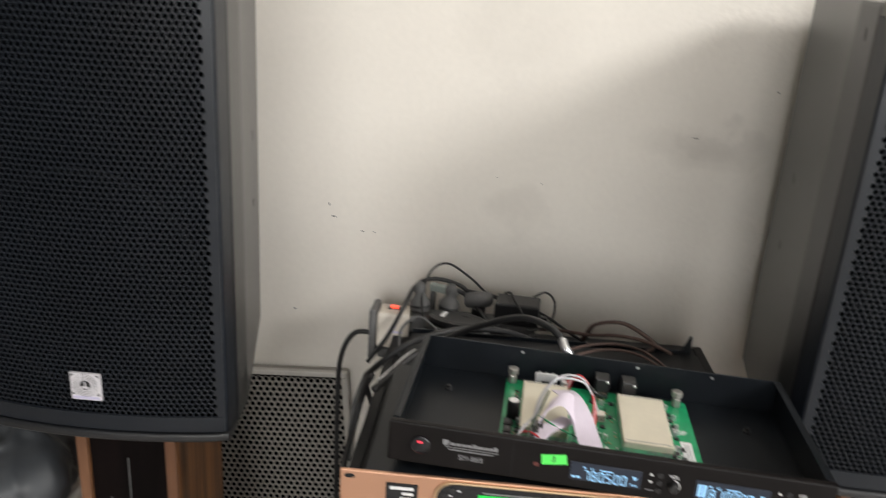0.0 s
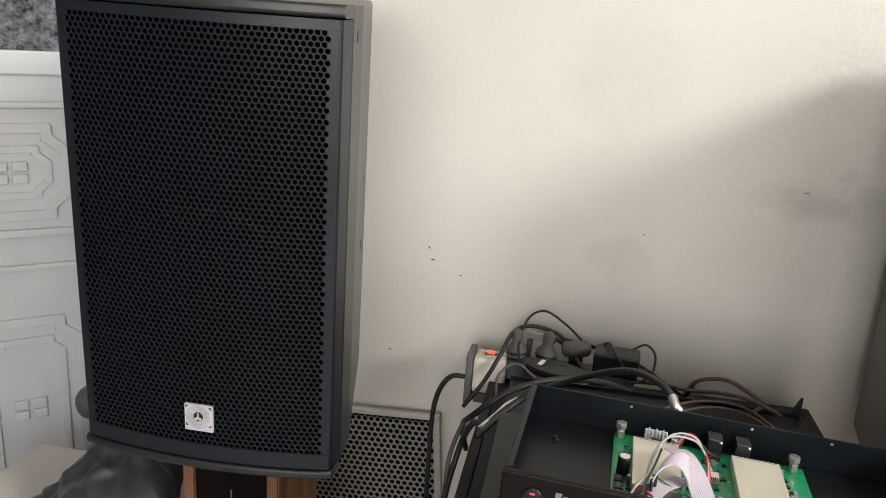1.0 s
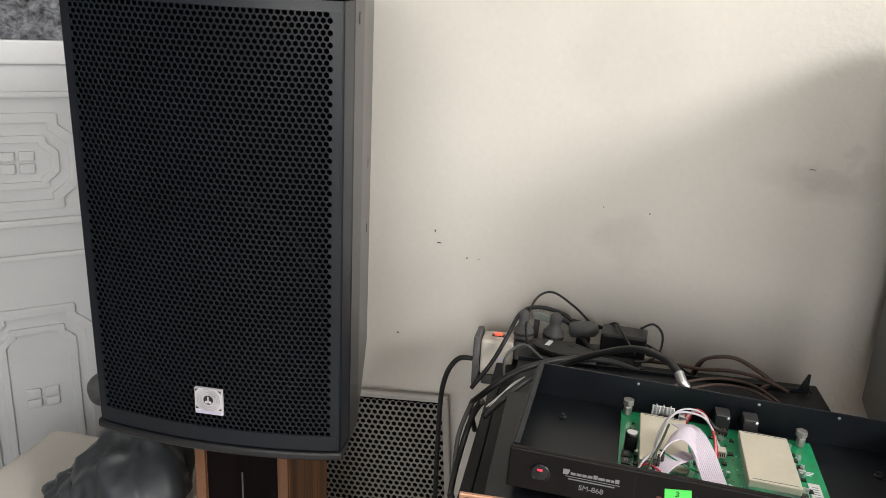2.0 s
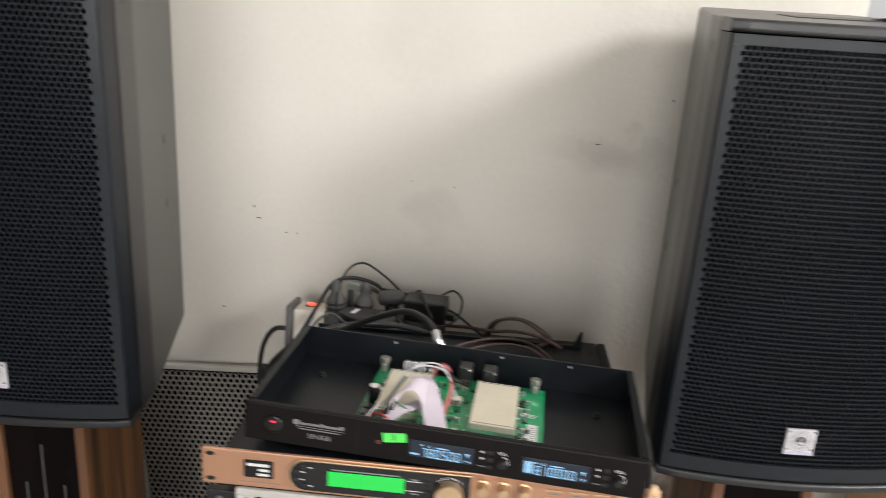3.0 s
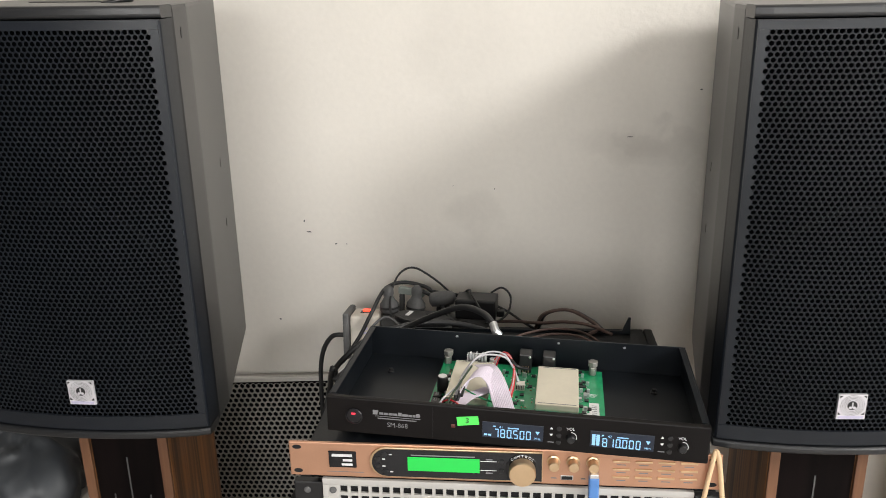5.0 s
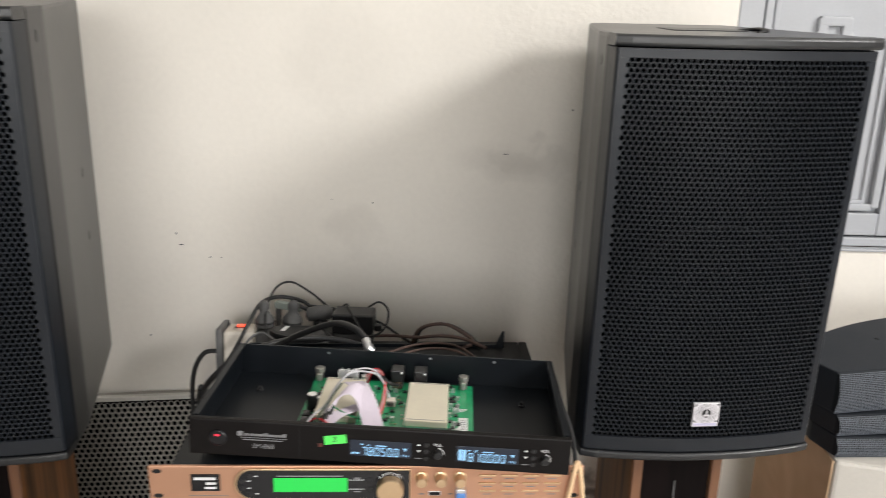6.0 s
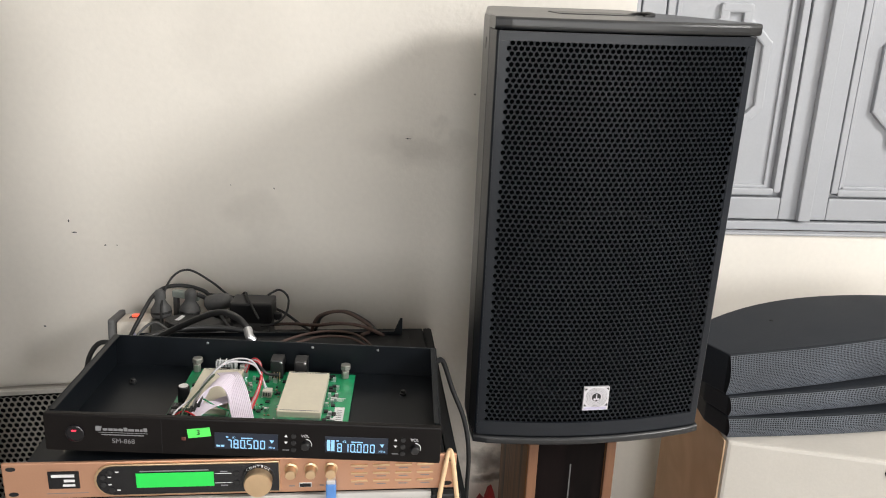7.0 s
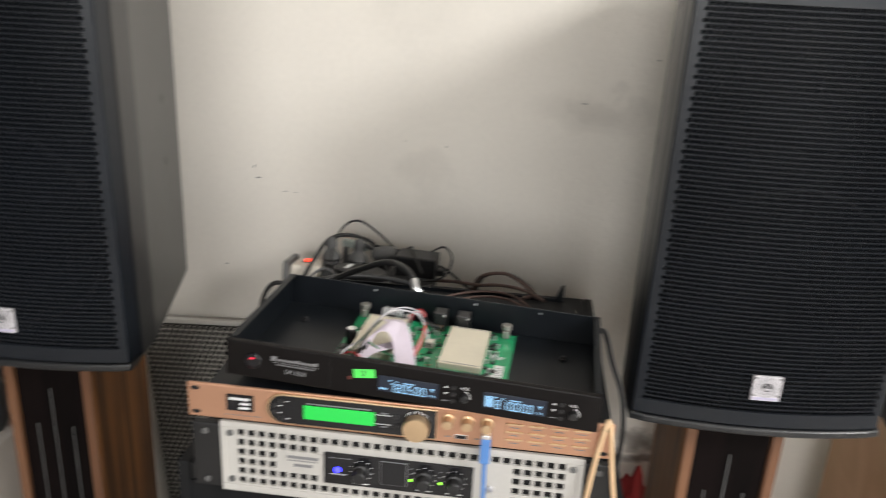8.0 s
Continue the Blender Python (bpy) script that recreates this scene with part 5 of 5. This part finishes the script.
# ---- right-hand corner: cream cabinet and line array stack ----
cab = holder("cream_cabinet", pose(0.835, 0.985, 0), "cream painted speaker cabinet with round fixing holes", "cabinet")
part("body", prism([(0.0, 0.0), (0.62, -0.165), (0.62, 0.32), (0.020, 0.325)], 0.0, 0.652, 0.006), BOXWHITE, cab)
part("side_board", prism([(-0.0035, 0.006), (-0.0005, 0.006), (0.0170, 0.322), (0.0140, 0.322)], 0.0, 0.648), BOXTAN, cab, "bare board side")
for u, z in ((0.245, 0.632), (0.262, 0.592)):
    part("fixing_hole", lathe([(0.0, 0), (0.0095, 0), (0.0095, 0.0008), (0.007, 0.0012), (0, 0.0004)], pose(u, -0.0003 - u * 0.2661, z, 90, 0, -14.9), 18), INSIDE, cab)


def array_module(m, h, label):
    """A low curved cabinet: dark shell, curved front with woven cloth, darker edge strips."""
    t = holder("line_array_module", m, label, "speaker", "stack of curved modules")
    n = 20

    def bowed(u, inset=0.0):
        return -0.013 * math.sin(math.pi * min(1, max(0, u / 0.56))) + inset
    us = [0.56 * i / n for i in range(n + 1)]
    shell = [(u, bowed(u, 0.006)) for u in us] + [(0.575, 0.07)] + [(u, 0.195 - 0.9 * (u - 0.3) ** 2) for u in [0.56 - 0.56 * i / 14 for i in range(15)]] + [(-0.010, 0.060)]
    part("shell", prism(shell, 0.0, h, 0.003), ARRAYTOP, t)
    c, rows = bmesh.new(), []
    for u in us:
        lift = [(0.004, 0.004)] + [(-0.0075 * math.sin(math.pi * (0.08 + 0.9 * k / 8)), 0.0015 + (h - 0.003) * k / 8) for k in range(9)] + [(0.004, h - 0.004)]
        rows.append([c.verts.new((u, bowed(u, 0.003 + dy), z)) for dy, z in lift])
    for p, q in zip(rows, rows[1:]):
        for k in range(len(p)):
            k2 = (k + 1) % len(p)
            c.faces.new((p[k], q[k], q[k2], p[k2]))
    c.faces.new(rows[0])
    c.faces.new(rows[-1])
    bmesh.ops.recalc_face_normals(c, faces=c.faces[:])
    cloth = part("cloth", c, MESHDARK, t, "dark woven grille cloth")
    weave = bmesh.new()

    def thread(line, du, dz):
        lo = [weave.verts.new((u - du, yy, z - dz)) for u, yy, z in line]
        hi = [weave.verts.new((u + du, yy, z + dz)) for u, yy, z in line]
        for p, q, r, w in zip(lo, lo[1:], hi[1:], hi):
            weave.faces.new((p, q, r, w))

    def skin(u, k):
        return (u, bowed(u, 0.0022 - 0.0075 * math.sin(math.pi * (0.08 + 0.9 * k))), 0.0015 + (h - 0.003) * k)
    count = int(h / 0.0030)
    for j in range(count + 1):
        thread([skin(0.56 * i / 40, j / count) for i in range(41)], 0.0, 0.0006)
    for i in range(int(0.56 / 0.0030) + 1):
        thread([skin(0.0030 * i, k / 8) for k in range(9)], 0.0006, 0.0)
    part("weave", weave, MESH, cloth, "grey woven mesh threads")
    part("screw", lathe([(0, 0), (0.004, 0), (0.003, 0.0008), (0, 0.0006)], pose(0.17, 0.11, h), 12), INSIDE, t)
    return t


m0 = array_module(pose(0.836, 0.994, 0.6525, 0, 0, 7), 0.035, "dark curved line array speaker in a stack")
copy_thing(m0, pose(0.836, 1.000, 0.6882, 0, -0.4, 11))
array_module(pose(0.830, 1.008, 0.7242, 0, -0.6, 15), 0.071, "dark curved line array speaker on top of a stack")

# ---- red cloth and, at the other side, bag and box ----
def lumpy(name, centre, radii, mat, label, category, seed, amp_, freq, flat=None):
    b = bmesh.new()
    bmesh.ops.create_icosphere(b, subdivisions=4, radius=1.0)
    for v_ in b.verts:
        p = v_.co.copy()
        k = 1 + amp_ * (noise.noise(p * freq + Vector((seed, 0, 0))) + 0.6 * abs(noise.noise(p * freq * 2.3 + Vector((0, seed, 0)))))
        q = Vector((p.x * radii[0], p.y * radii[1], p.z * radii[2])) * k
        if q.z < -radii[2] * 0.55:
            q.z = -radii[2] * 0.55
        v_.co = q + Vector(centre)
    return thing(name, b, mat, label, category, smooth=True)


lumpy("red_cloth", (0.470, 1.215, 0.127), (0.055, 0.070, 0.23), REDBAG, "crumpled dark red cloth bundle by the wall", "cloth", 3.1, 0.35, 2.2)
wb = thing("plastic_tub", box(-1.02, 0.79, 0.0, -0.640, 1.10, 0.506, 0.02, segments=4), BOXWHITE, "cream plastic tub beside the speaker stand", "tub", smooth=False)
def crumpled_bag(centre, radii, seed):
    """A slumped plastic bag: sharp ridges that run down from the knotted top, sagging to a flat bottom."""
    b = bmesh.new()
    bmesh.ops.create_icosphere(b, subdivisions=5, radius=1.0)
    for v_ in b.verts:
        p = v_.co.copy()
        big = noise.noise(p * 1.3 + Vector((seed, 0, 0)))
        fold = 1 - abs(noise.noise(Vector((p.x * 2.2, p.y * 2.2, p.z * 0.8)) + Vector((0, seed, 0)))) * 2
        crease = 1 - abs(noise.noise(p * 4.0 + Vector((seed, 1, 2)))) * 2
        k = 0.88 + 0.28 * big + 0.13 * fold + 0.008 * crease
        taper = 1.0 - 0.25 * max(0, p.z) ** 1.5
        v_.co = Vector((p.x * radii[0] * k * taper, p.y * radii[1] * k * taper, max(p.z * radii[2] * k, -radii[2] * 0.55))) + Vector(centre)
    return b


bag = holder("plastic_bag", pose(-0.745, 0.945, 0.5065), "crumpled dark grey plastic bag on the tub", "bag")
part("body", crumpled_bag((0, 0, 0.048), (0.100, 0.105, 0.086), 7.7), BAG, bag, smooth=True)
part("fold", crumpled_bag((-0.070, -0.035, 0.022), (0.070, 0.055, 0.040), 2.3), BAG, bag, "slumped fold of the bag", smooth=True)

# ---- chips in the wall paint ----
rng = random.Random(11)
for x, z, w_, h_ in ((-0.325, 0.892, 0.010, 0.003), (-0.333, 0.915, 0.003, 0.007), (-0.270, 0.868, 0.004, 0.003), (-0.248, 0.868, 0.003, 0.002), (0.42, 1.17, 0.005, 0.003), (0.05, 0.985, 0.003, 0.003), (-0.40, 0.70, 0.005, 0.003), (0.30, 1.085, 0.012, 0.002), (-0.03, 0.99, 0.002, 0.002), (0.46, 1.25, 0.007, 0.003)):
    outline = [(x + w_ / 2 * math.cos(a) * rng.uniform(0.6, 1.2), z + h_ / 2 * math.sin(a) * rng.uniform(0.6, 1.2)) for a in [2 * math.pi * k / 9 for k in range(9)]]
    part("paint_chip", prism(outline, Y1 - 0.0008, Y1 + 0.001, axis="y"), PLUGGREY, wall_n)
